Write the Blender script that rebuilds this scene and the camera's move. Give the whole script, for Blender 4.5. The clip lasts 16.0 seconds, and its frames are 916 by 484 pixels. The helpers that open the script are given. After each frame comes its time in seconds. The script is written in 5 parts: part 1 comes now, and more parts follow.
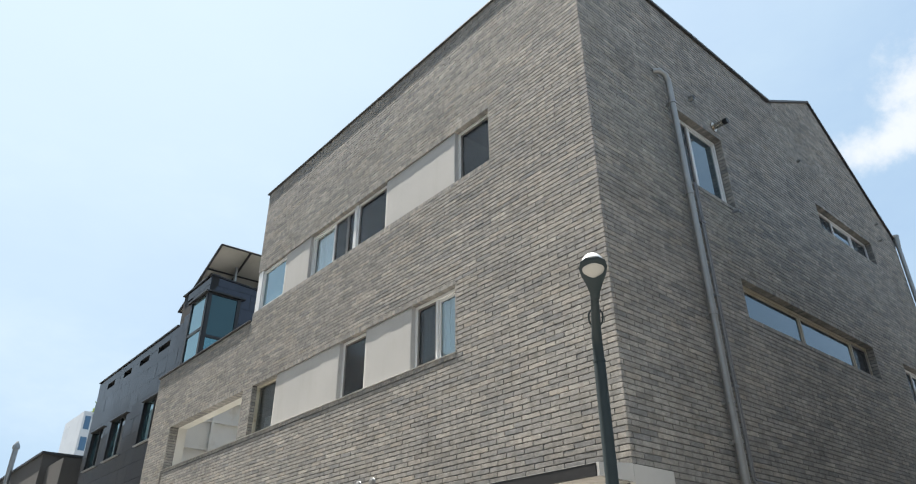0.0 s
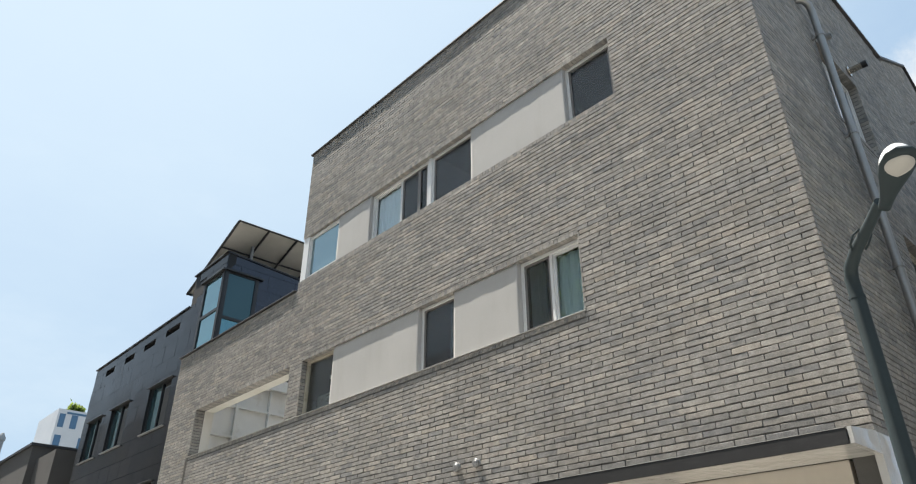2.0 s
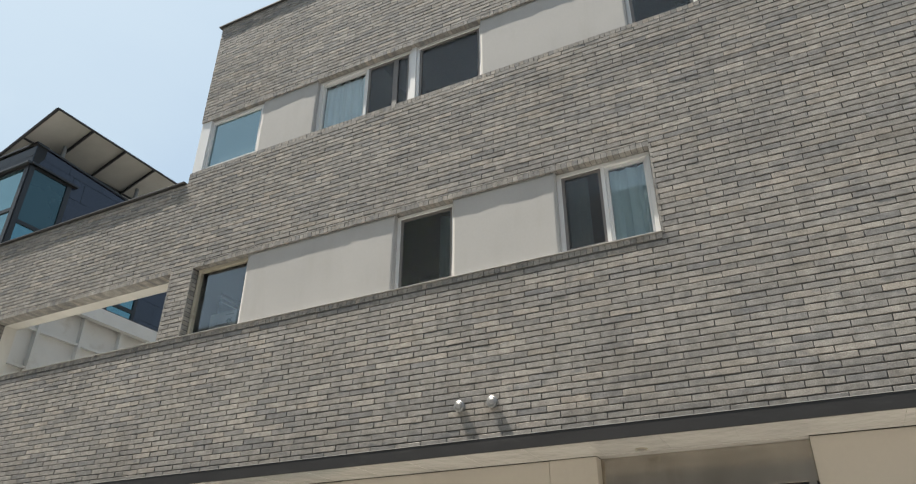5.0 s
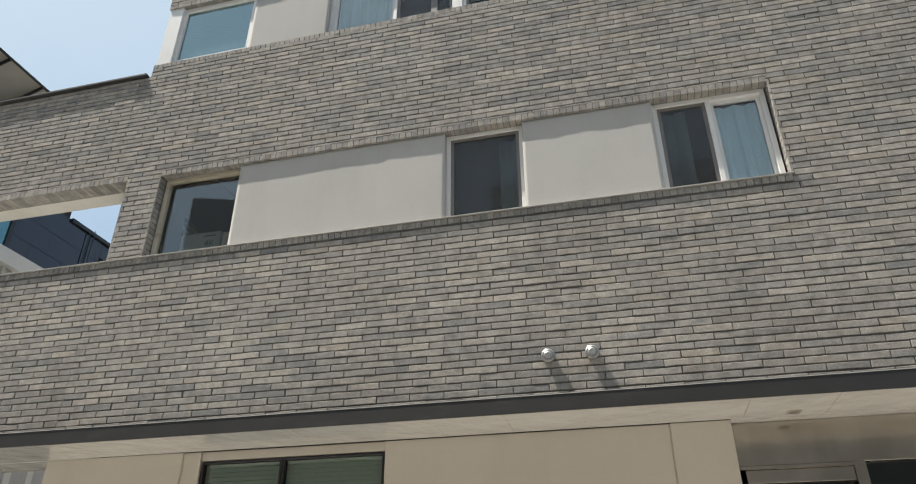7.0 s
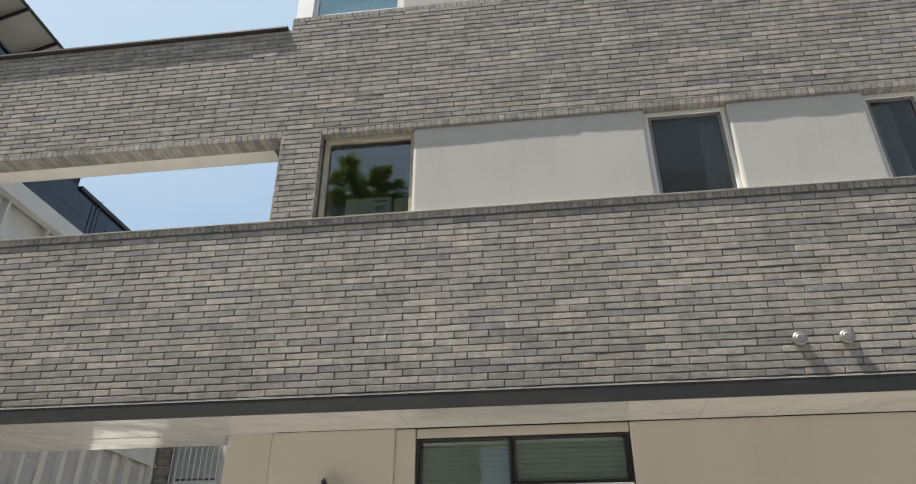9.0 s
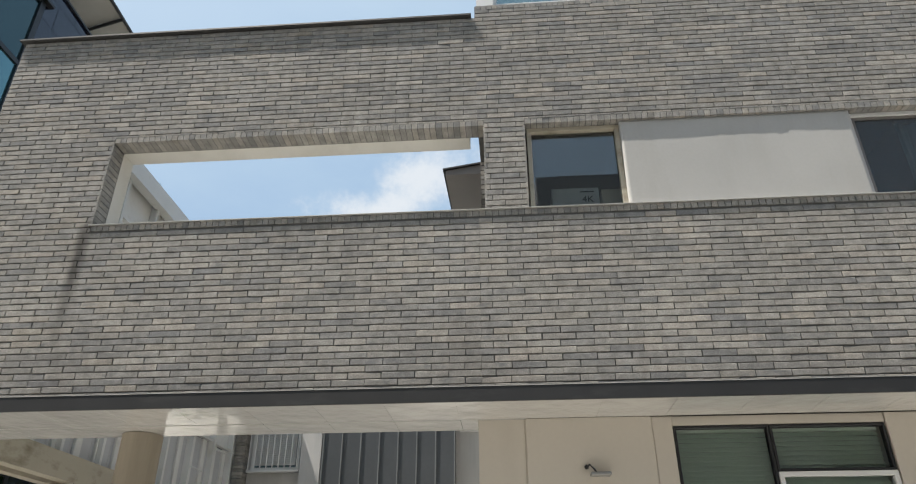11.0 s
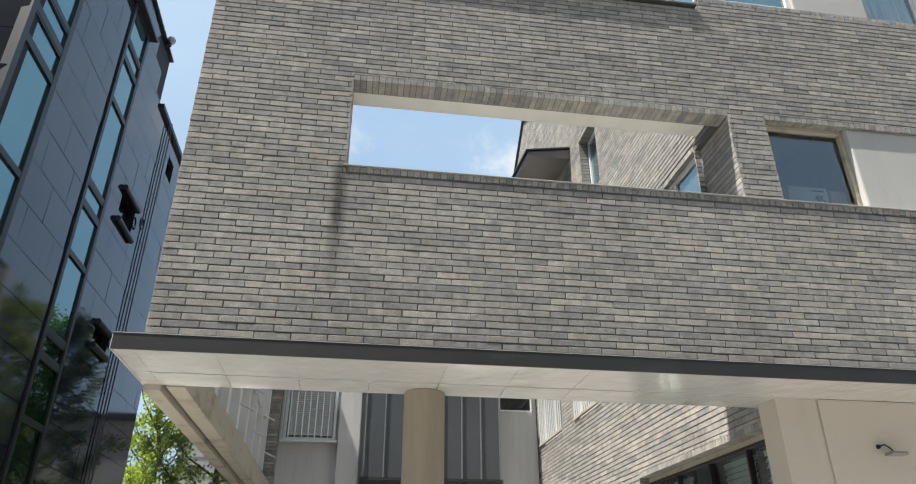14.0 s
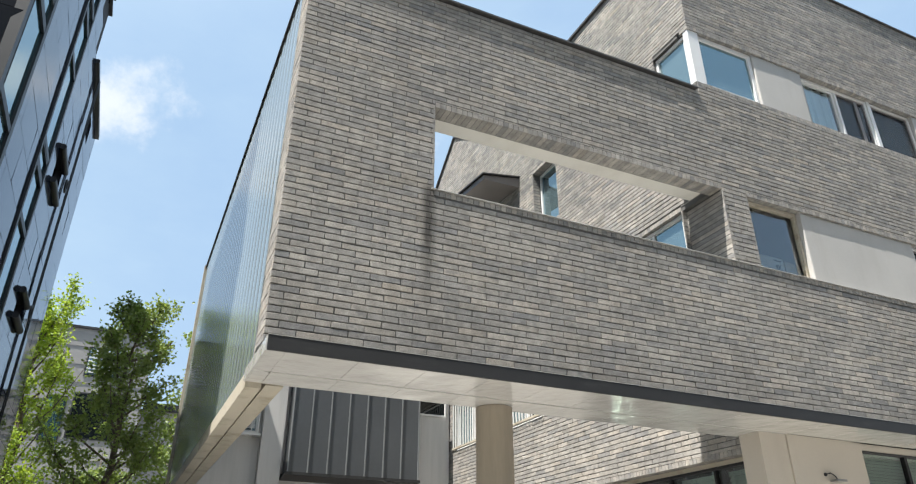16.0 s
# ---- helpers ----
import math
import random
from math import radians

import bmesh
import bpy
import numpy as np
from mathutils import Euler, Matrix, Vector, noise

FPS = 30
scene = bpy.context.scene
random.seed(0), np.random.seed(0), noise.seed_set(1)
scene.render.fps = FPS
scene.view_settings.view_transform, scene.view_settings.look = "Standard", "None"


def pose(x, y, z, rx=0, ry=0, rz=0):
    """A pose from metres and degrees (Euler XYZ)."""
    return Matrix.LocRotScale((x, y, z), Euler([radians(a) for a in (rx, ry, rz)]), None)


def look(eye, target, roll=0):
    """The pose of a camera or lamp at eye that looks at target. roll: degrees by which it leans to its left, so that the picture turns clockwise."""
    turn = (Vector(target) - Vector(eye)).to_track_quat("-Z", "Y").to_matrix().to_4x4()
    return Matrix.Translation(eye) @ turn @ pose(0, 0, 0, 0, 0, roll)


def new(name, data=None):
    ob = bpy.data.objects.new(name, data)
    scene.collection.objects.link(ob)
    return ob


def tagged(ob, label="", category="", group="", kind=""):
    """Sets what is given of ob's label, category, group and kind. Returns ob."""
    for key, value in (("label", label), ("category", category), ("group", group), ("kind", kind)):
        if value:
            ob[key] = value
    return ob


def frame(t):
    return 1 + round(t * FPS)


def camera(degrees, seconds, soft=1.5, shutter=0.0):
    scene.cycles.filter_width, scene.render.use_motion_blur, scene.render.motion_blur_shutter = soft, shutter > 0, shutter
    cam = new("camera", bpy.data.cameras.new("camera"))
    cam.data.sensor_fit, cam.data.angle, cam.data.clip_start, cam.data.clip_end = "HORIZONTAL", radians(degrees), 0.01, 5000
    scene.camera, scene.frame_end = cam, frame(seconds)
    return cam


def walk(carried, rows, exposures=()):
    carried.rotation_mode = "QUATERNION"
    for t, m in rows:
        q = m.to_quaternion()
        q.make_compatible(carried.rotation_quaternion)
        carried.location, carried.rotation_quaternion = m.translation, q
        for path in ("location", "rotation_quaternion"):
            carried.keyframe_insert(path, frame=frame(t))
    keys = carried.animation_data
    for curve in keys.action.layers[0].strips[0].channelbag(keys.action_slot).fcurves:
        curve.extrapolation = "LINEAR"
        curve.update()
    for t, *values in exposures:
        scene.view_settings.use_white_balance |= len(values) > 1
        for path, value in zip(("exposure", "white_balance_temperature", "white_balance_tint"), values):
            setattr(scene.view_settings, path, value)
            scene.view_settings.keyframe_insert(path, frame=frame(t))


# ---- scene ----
cam = camera(66.4, 16.0, 1.15)
METRES, EYE, TILT, LEAN, TURN = 21.32, 1.6, 0.0, 0.0, -40.8
ROWS = [
    (0.0, 0.0, 0.0, 0.0, 0.17, 28.53, 0.31),
    (0.5, -0.0175, 0.023, 0.0007, 0.55, 28.53, 0.42),
    (1.0, -0.0393, 0.0432, 0.0017, -0.16, 28.76, 0.16),
    (1.5, -0.0626, 0.0628, 0.0008, -0.59, 28.71, 0.2),
    (2.0, -0.0864, 0.0809, 0.0006, -1.75, 28.84, 0.05),
    (2.5, -0.1091, 0.0986, -0.0013, -3.73, 28.84, 0.05),
    (3.0, -0.1307, 0.1182, -0.0024, -6.32, 28.89, -0.02),
    (5.5, -0.216, 0.2466, -0.0073, -26.03, 28.73, 0.0),
    (6.0, -0.2266, 0.2764, -0.0074, -29.1, 28.64, 0.14),
    (6.5, -0.2412, 0.3033, -0.0075, -32.84, 28.87, -0.03),
    (7.0, -0.259, 0.3303, -0.0075, -35.19, 28.72, 0.1),
    (7.5, -0.2792, 0.3569, -0.0098, -37.84, 28.85, -0.11),
    (8.0, -0.2997, 0.3834, -0.0103, -39.5, 28.9, -0.0),
    (8.5, -0.3219, 0.4052, -0.0114, -40.86, 28.9, 0.02),
    (9.0, -0.347, 0.4255, -0.0119, -41.7, 28.92, 0.07),
    (11.5, -0.4569, 0.53, -0.0169, -45.61, 28.08, 0.1),
    (12.0, -0.4769, 0.556, -0.0196, -46.53, 27.87, 0.12),
    (12.5, -0.4948, 0.5831, -0.0194, -48.63, 27.63, 0.13),
    (13.0, -0.5131, 0.6112, -0.0198, -51.64, 27.45, 0.09),
    (13.5, -0.533, 0.6378, -0.0197, -53.88, 27.29, 0.14),
    (14.0, -0.5536, 0.6639, -0.0204, -57.75, 27.19, 0.04),
    (14.5, -0.573, 0.6891, -0.0199, -60.87, 26.98, 0.07),
    (15.0, -0.5912, 0.7127, -0.0203, -65.11, 26.81, 0.07),
    (15.5, -0.61, 0.7373, -0.0196, -69.12, 26.76, -0.04),
    (16.0, -0.6343, 0.7593, -0.0207, -74.09, 26.84, -0.06),
]
walk(cam, [(t, pose(0, 0, EYE, TILT, LEAN, TURN) @ pose(METRES * x, METRES * y, METRES * z, 90 + pitch, roll, yaw)) for t, x, y, z, yaw, pitch, roll in ROWS],
     [(0.0, 1.38, 6600, 10), (3.0, 1.23, 6700, 10), (5.5, 1.15, 6750, 10), (8.0, 1.14, 6700, 10), (9.0, 1.14, 6640, 10), (12.0, 1.14, 6500, 10), (14.0, 1.29, 6450, 10), (16.0, 1.39, 6400, 10)])

# ---- world, sun, exposure ----
SUN_EL, SUN_AZ = radians(66), radians(74.5)
SUN_DIR = Vector((-math.cos(SUN_EL) * math.cos(SUN_AZ), math.cos(SUN_EL) * math.sin(SUN_AZ), math.sin(SUN_EL)))
world = bpy.data.worlds.new("world")
scene.world = world
world.use_nodes = True
wn, wl = world.node_tree.nodes, world.node_tree.links
wn.clear()
w_out = wn.new("ShaderNodeOutputWorld")
w_bg = wn.new("ShaderNodeBackground")
w_sky = wn.new("ShaderNodeTexSky")
w_sky.sky_type = "NISHITA"
w_sky.sun_disc = False
w_sky.sun_elevation = SUN_EL
w_sky.sun_rotation = math.atan2(SUN_DIR.x, SUN_DIR.y)
w_sky.air_density, w_sky.dust_density, w_sky.ozone_density = 1.0, 3.0, 1.5
w_co = wn.new("ShaderNodeTexCoord")
w_map = wn.new("ShaderNodeMapping")
w_map.inputs["Scale"].default_value = (1.0, 1.0, 2.2)
w_map.inputs["Location"].default_value = (0.35, 0.1, 0.0)
w_noise = wn.new("ShaderNodeTexNoise")
w_noise.inputs["Scale"].default_value = 1.5
w_noise.inputs["Detail"].default_value = 9.0
w_noise.inputs["Roughness"].default_value = 0.6
w_ramp = wn.new("ShaderNodeValToRGB")
w_ramp.color_ramp.elements[0].position, w_ramp.color_ramp.elements[0].color = 0.40, (4.9, 7.0, 9.6, 1)
w_ramp.color_ramp.elements[1].position, w_ramp.color_ramp.elements[1].color = 0.74, (7.4, 9.2, 10.8, 1)
w_el = w_ramp.color_ramp.elements.new(0.58)
w_el.color = (5.7, 7.8, 10.0, 1)
w_mix = wn.new("ShaderNodeMixRGB")
w_mix.inputs[0].default_value = 0.8
wl.new(w_co.outputs["Generated"], w_map.inputs["Vector"])
wl.new(w_map.outputs[0], w_noise.inputs["Vector"])
wl.new(w_noise.outputs["Fac"], w_ramp.inputs["Fac"])
wl.new(w_ramp.outputs["Color"], w_mix.inputs[2])
wl.new(w_sky.outputs["Color"], w_mix.inputs[1])
# bright haze on the sun's side of the sky
w_dot = wn.new("ShaderNodeVectorMath")
w_dot.operation = "DOT_PRODUCT"
w_dot.inputs[1].default_value = SUN_DIR
wl.new(w_co.outputs["Generated"], w_dot.inputs[0])
w_glow = wn.new("ShaderNodeMapRange")
w_glow.interpolation_type = "SMOOTHSTEP"
w_glow.inputs["From Min"].default_value, w_glow.inputs["From Max"].default_value, w_glow.inputs["To Max"].default_value = 0.42, 0.98, 0.85
wl.new(w_dot.outputs["Value"], w_glow.inputs["Value"])
w_haze = wn.new("ShaderNodeMixRGB")
w_haze.inputs[2].default_value = (7.5, 9.1, 10.6, 1)
wl.new(w_glow.outputs[0], w_haze.inputs[0])
wl.new(w_mix.outputs["Color"], w_haze.inputs[1])
w_puff = wn.new("ShaderNodeTexNoise")
w_puff.inputs["Scale"].default_value, w_puff.inputs["Detail"].default_value, w_puff.inputs["Roughness"].default_value = 13.0, 8.0, 0.62
wl.new(w_co.outputs["Generated"], w_puff.inputs["Vector"])


def sky_math(op, a, c):
    x = wn.new("ShaderNodeMath")
    x.operation = op
    for slot, v in zip(x.inputs, (a, c)):
        if isinstance(v, (int, float)):
            slot.default_value = v
        else:
            wl.new(v, slot)
    return x.outputs[0]


def cloud_shape(toward, wide, high):
    """Nearness to the middle of one cumulus puff: 1 in its middle, 0 at its edge."""
    d = wn.new("ShaderNodeVectorMath")
    d.operation = "SUBTRACT"
    d.inputs[1].default_value = toward
    wl.new(w_co.outputs["Generated"], d.inputs[0])
    k = wn.new("ShaderNodeVectorMath")
    k.operation = "MULTIPLY"
    k.inputs[1].default_value = (1 / wide, 1 / wide, 1 / high)
    wl.new(d.outputs[0], k.inputs[0])
    ln = wn.new("ShaderNodeVectorMath")
    ln.operation = "LENGTH"
    wl.new(k.outputs[0], ln.inputs[0])
    return sky_math("SUBTRACT", 1.0, ln.outputs["Value"])


w_bank = None
for toward, wide, high in (((0.828, 0.10, 0.552), 0.085, 0.05), ((0.842, 0.175, 0.511), 0.10, 0.032), ((0.800, -0.225, 0.556), 0.10, 0.045), ((0.822, 0.135, 0.553), 0.05, 0.03)):
    puff = cloud_shape(toward, wide, high)
    w_bank = puff if w_bank is None else sky_math("MAXIMUM", w_bank, puff)
w_edge = sky_math("ADD", w_bank, sky_math("MULTIPLY", sky_math("SUBTRACT", w_puff.outputs["Fac"], 0.5), 3.0))
w_pr = wn.new("ShaderNodeMapRange")
w_pr.interpolation_type = "SMOOTHSTEP"
w_pr.inputs["From Min"].default_value, w_pr.inputs["From Max"].default_value, w_pr.inputs["To Max"].default_value = -0.1, 1.0, 0.85
w_white = wn.new("ShaderNodeMixRGB")
w_white.inputs[2].default_value = (9.4, 9.8, 10.2, 1)
wl.new(w_edge, w_pr.inputs["Value"])
wl.new(w_pr.outputs[0], w_white.inputs[0])
wl.new(w_haze.outputs["Color"], w_white.inputs[1])
wl.new(w_white.outputs["Color"], w_bg.inputs["Color"])
w_bg.inputs["Strength"].default_value = 0.041
wl.new(w_bg.outputs[0], w_out.inputs["Surface"])
sun = new("sun", bpy.data.lights.new("sun", "SUN"))
sun.data.energy, sun.data.angle, sun.data.color = 5.0, radians(0.53), (1.0, 0.95, 0.87)
sun.matrix_world = look(SUN_DIR * 60, (0, 0, 0))


# ---- materials ----
def mat(name, base, rough=0.6, metal=0.0, vary=0.15, scale=3.0, fine=60.0, bump=0.15, dist=0.004, stain=None, stretch=(1, 1, 1),
        random_amount=0.0, ior=1.5, coat=0.0, rough_vary=0.1):
    """Principled surface with variation at two scales, in world metres."""
    m = bpy.data.materials.new(name)
    m.use_nodes = True
    n, l = m.node_tree.nodes, m.node_tree.links
    b = n["Principled BSDF"]
    b.inputs["Metallic"].default_value = metal
    b.inputs["IOR"].default_value = ior
    b.inputs["Coat Weight"].default_value = coat
    geo = n.new("ShaderNodeNewGeometry")
    mp = n.new("ShaderNodeMapping")
    mp.inputs["Scale"].default_value = stretch
    l.new(geo.outputs["Position"], mp.inputs["Vector"])
    big, small = n.new("ShaderNodeTexNoise"), n.new("ShaderNodeTexNoise")
    big.inputs["Scale"].default_value, big.inputs["Detail"].default_value = scale, 5.0
    small.inputs["Scale"].default_value, small.inputs["Detail"].default_value = fine, 4.0
    l.new(mp.outputs[0], big.inputs["Vector"])
    l.new(mp.outputs[0], small.inputs["Vector"])
    add = n.new("ShaderNodeMath")
    add.operation = "MULTIPLY_ADD"
    add.inputs[1].default_value = 0.4
    l.new(small.outputs["Fac"], add.inputs[0])
    l.new(big.outputs["Fac"], add.inputs[2])
    last = add
    if random_amount:
        info = n.new("ShaderNodeObjectInfo")
        s = n.new("ShaderNodeMath")
        s.operation = "ADD"
        l.new(info.outputs["Random"], s.inputs[0])
        l.new(geo.outputs["Random Per Island"], s.inputs[1])
        f = n.new("ShaderNodeMath")
        f.operation = "FRACT"
        l.new(s.outputs[0], f.inputs[0])
        g = n.new("ShaderNodeMath")
        g.operation = "MULTIPLY_ADD"
        g.inputs[1].default_value = random_amount
        l.new(f.outputs[0], g.inputs[0])
        l.new(add.outputs[0], g.inputs[2])
        last = g
    r = n.new("ShaderNodeMapRange")
    r.inputs["From Min"].default_value, r.inputs["From Max"].default_value = 0.35, 1.05 + random_amount
    r.inputs["To Min"].default_value, r.inputs["To Max"].default_value = 1 - vary, 1 + vary
    l.new(last.outputs[0], r.inputs["Value"])
    c = n.new("ShaderNodeMixRGB")
    c.blend_type = "MULTIPLY"
    c.inputs[0].default_value = 1.0
    c.inputs[1].default_value = (*base, 1)
    l.new(r.outputs[0], c.inputs[2])
    colour = c.outputs[0]
    if stain:
        amount, shade, sc, lo, hi, st = stain
        mp2 = n.new("ShaderNodeMapping")
        mp2.inputs["Scale"].default_value = st
        l.new(geo.outputs["Position"], mp2.inputs["Vector"])
        t = n.new("ShaderNodeTexNoise")
        t.inputs["Scale"].default_value, t.inputs["Detail"].default_value, t.inputs["Roughness"].default_value = sc, 7.0, 0.62
        l.new(mp2.outputs[0], t.inputs["Vector"])
        q = n.new("ShaderNodeMapRange")
        q.inputs["From Min"].default_value, q.inputs["From Max"].default_value = lo, hi
        q.inputs["To Max"].default_value = amount
        l.new(t.outputs["Fac"], q.inputs["Value"])
        k = n.new("ShaderNodeMixRGB")
        k.inputs[2].default_value = (*shade, 1)
        l.new(q.outputs[0], k.inputs[0])
        l.new(colour, k.inputs[1])
        colour = k.outputs[0]
    l.new(colour, b.inputs["Base Color"])
    rr = n.new("ShaderNodeMapRange")
    rr.inputs["To Min"].default_value, rr.inputs["To Max"].default_value = max(0.01, rough - rough_vary * rough), min(1, rough + rough_vary * rough)
    l.new(big.outputs["Fac"], rr.inputs["Value"])
    l.new(rr.outputs[0], b.inputs["Roughness"])
    if bump:
        bp = n.new("ShaderNodeBump")
        bp.inputs["Strength"].default_value, bp.inputs["Distance"].default_value = bump, dist
        l.new(add.outputs[0], bp.inputs["Height"])
        l.new(bp.outputs[0], b.inputs["Normal"])
    return m


def brick_mat(name):
    """Grey long-format clay brick: each brick its own tone, some bluish, some tan, with grain, kiln marks and rain streaks."""
    m = bpy.data.materials.new(name)
    m.use_nodes = True
    n, l = m.node_tree.nodes, m.node_tree.links
    b = n["Principled BSDF"]
    geo, info = n.new("ShaderNodeNewGeometry"), n.new("ShaderNodeObjectInfo")

    def math_node(op, a, c=None, v1=None, v2=None):
        x = n.new("ShaderNodeMath")
        x.operation = op
        l.new(a, x.inputs[0])
        if c is not None:
            l.new(c, x.inputs[1])
        if v1 is not None:
            x.inputs[1].default_value = v1
        if v2 is not None:
            x.inputs[2].default_value = v2
        return x.outputs[0]

    def noise_node(scale, detail, stretch=(1, 1, 1)):
        mp = n.new("ShaderNodeMapping")
        mp.inputs["Scale"].default_value = stretch
        l.new(geo.outputs["Position"], mp.inputs["Vector"])
        x = n.new("ShaderNodeTexNoise")
        x.inputs["Scale"].default_value, x.inputs["Detail"].default_value, x.inputs["Roughness"].default_value = scale, detail, 0.6
        l.new(mp.outputs[0], x.inputs["Vector"])
        return x.outputs["Fac"]

    def mixed(fac, a, col, mode="MIX"):
        x = n.new("ShaderNodeMixRGB")
        x.blend_type = mode
        if isinstance(fac, float):
            x.inputs[0].default_value = fac
        else:
            l.new(fac, x.inputs[0])
        l.new(a, x.inputs[1])
        if isinstance(col, tuple):
            x.inputs[2].default_value = (*col, 1)
        else:
            l.new(col, x.inputs[2])
        return x.outputs[0]

    def ranged(v, a, c, lo, hi):
        x = n.new("ShaderNodeMapRange")
        for key, val in (("From Min", a), ("From Max", c), ("To Min", lo), ("To Max", hi)):
            x.inputs[key].default_value = val
        l.new(v, x.inputs["Value"])
        return x.outputs[0]

    one = math_node("FRACT", math_node("ADD", info.outputs["Random"], geo.outputs["Random Per Island"]))
    two = math_node("FRACT", math_node("MULTIPLY", one, v1=37.7))
    three = math_node("FRACT", math_node("MULTIPLY", one, v1=71.3))
    ramp = n.new("ShaderNodeValToRGB")
    e = ramp.color_ramp.elements
    e[0].position, e[0].color = 0.0, (0.189, 0.186, 0.181, 1)
    e[1].position, e[1].color = 1.0, (0.332, 0.312, 0.281, 1)
    for pos, tone in ((0.12, (0.225, 0.217, 0.205, 1)), (0.45, (0.256, 0.244, 0.224, 1)), (0.8, (0.289, 0.273, 0.248, 1)), (0.93, (0.310, 0.283, 0.250, 1))):
        el = e.new(pos)
        el.color = tone
    l.new(one, ramp.inputs["Fac"])
    grain, cloud, patch = noise_node(90.0, 5.0), noise_node(9.0, 5.0), noise_node(0.75, 6.0, (1, 1, 1.9))
    # single pieces with a pinkish or bluish cast
    warm = ranged(two, 0.86, 1.0, 0.0, 0.3)
    cool = ranged(three, 0.88, 1.0, 0.0, 0.35)
    col = mixed(warm, ramp.outputs["Color"], (0.25, 0.214, 0.163))
    col = mixed(cool, col, (0.155, 0.162, 0.174))
    # kiln clouds inside a brick, grain
    col = mixed(1.0, col, ranged(cloud, 0.25, 0.75, 0.74, 1.36), "MULTIPLY")
    col = mixed(1.0, col, ranged(grain, 0.25, 0.75, 0.66, 1.32), "MULTIPLY")
    smudge = noise_node(5.5, 4.0, (1, 1, 2.2))
    col = mixed(ranged(smudge, 0.56, 0.72, 0.0, 0.55), col, (0.135, 0.142, 0.152))
    col = mixed(ranged(noise_node(7.5, 5.0, (1, 1, 2.6)), 0.58, 0.74, 0.0, 0.5), col, (0.36, 0.345, 0.315))
    # broad weathering
    col = mixed(1.0, col, ranged(patch, 0.3, 0.7, 0.86, 1.1), "MULTIPLY")
    # one dark run-off streak below the corner of the open screen
    xyz = n.new("ShaderNodeSeparateXYZ")
    l.new(geo.outputs["Position"], xyz.inputs[0])
    off = math_node("ABSOLUTE", math_node("SUBTRACT", xyz.outputs["Y"], v1=18.70))
    wide = ranged(off, 0.02, 0.10, 1.0, 0.0)
    fallz = ranged(xyz.outputs["Z"], 3.5, 4.5, 0.0, 1.0)
    stop = ranged(xyz.outputs["Z"], 5.0, 5.08, 1.0, 0.0)
    near = ranged(xyz.outputs["X"], 6.4, 6.5, 1.0, 0.0)
    drip = ranged(noise_node(14.0, 4.0, (1, 1, 0.12)), 0.35, 0.6, 0.75, 1.0)
    streak = math_node("MULTIPLY", math_node("MULTIPLY", wide, fallz), math_node("MULTIPLY", stop, math_node("MULTIPLY", near, drip)))
    col = mixed(math_node("MULTIPLY", streak, v1=0.95), col, (0.045, 0.042, 0.038))
    # faint brown and pale run-off elsewhere
    run = noise_node(1.6, 6.0, (1, 1, 0.3))
    col = mixed(ranged(run, 0.58, 0.8, 0.0, 0.35), col, (0.12, 0.105, 0.09))
    l.new(col, b.inputs["Base Color"])
    b.inputs["Roughness"].default_value = 0.86
    b.inputs["Specular IOR Level"].default_value = 0.3
    bp = n.new("ShaderNodeBump")
    bp.inputs["Strength"].default_value, bp.inputs["Distance"].default_value = 0.4, 0.004
    l.new(mixed(0.5, grain, cloud), bp.inputs["Height"])
    l.new(bp.outputs[0], b.inputs["Normal"])
    return m


def glass_mat(name, tint=(0.93, 0.97, 0.97), ior=1.5):
    m = bpy.data.materials.new(name)
    m.use_nodes = True
    b = m.node_tree.nodes["Principled BSDF"]
    b.inputs["Base Color"].default_value = (*tint, 1)
    b.inputs["Transmission Weight"].default_value = 1.0
    b.inputs["Roughness"].default_value = 0.0
    b.inputs["IOR"].default_value = ior
    return m


def coated_glass(name, base, metal, rough=0.015):
    """Solar-control glass: a tinted mirror film with slight waviness."""
    m = mat(name, base, rough=rough, metal=metal, vary=0.06, scale=1.5, fine=4.0, bump=0.012, dist=0.01, rough_vary=0.0)
    return m


M_BRICK = brick_mat("grey_brick")
M_MORTAR = mat("dark_mortar", (0.100, 0.097, 0.092), 0.95, vary=0.25, fine=120, bump=0.4)
M_PLASTER = mat("white_plaster", (0.409, 0.399, 0.382), 0.9, vary=0.07, scale=1.3, fine=35, bump=0.35, dist=0.003,
                stain=(0.35, (0.30, 0.28, 0.25), 1.6, 0.5, 0.8, (1, 1.5, 0.35)))
M_STUCCO = mat("courtyard_stucco", (0.488, 0.482, 0.472), 0.92, vary=0.08, scale=1.1, fine=50, bump=0.4, dist=0.004,
               stain=(0.55, (0.3, 0.3, 0.29), 1.4, 0.45, 0.8, (3, 3, 0.25)))
M_LINING = mat("cream_lining", (0.657, 0.636, 0.583), 0.9, vary=0.06, scale=1.3, fine=35, bump=0.25, dist=0.003, stain=(0.4, (0.42, 0.39, 0.33), 1.6, 0.5, 0.8, (1, 1.5, 0.5)))
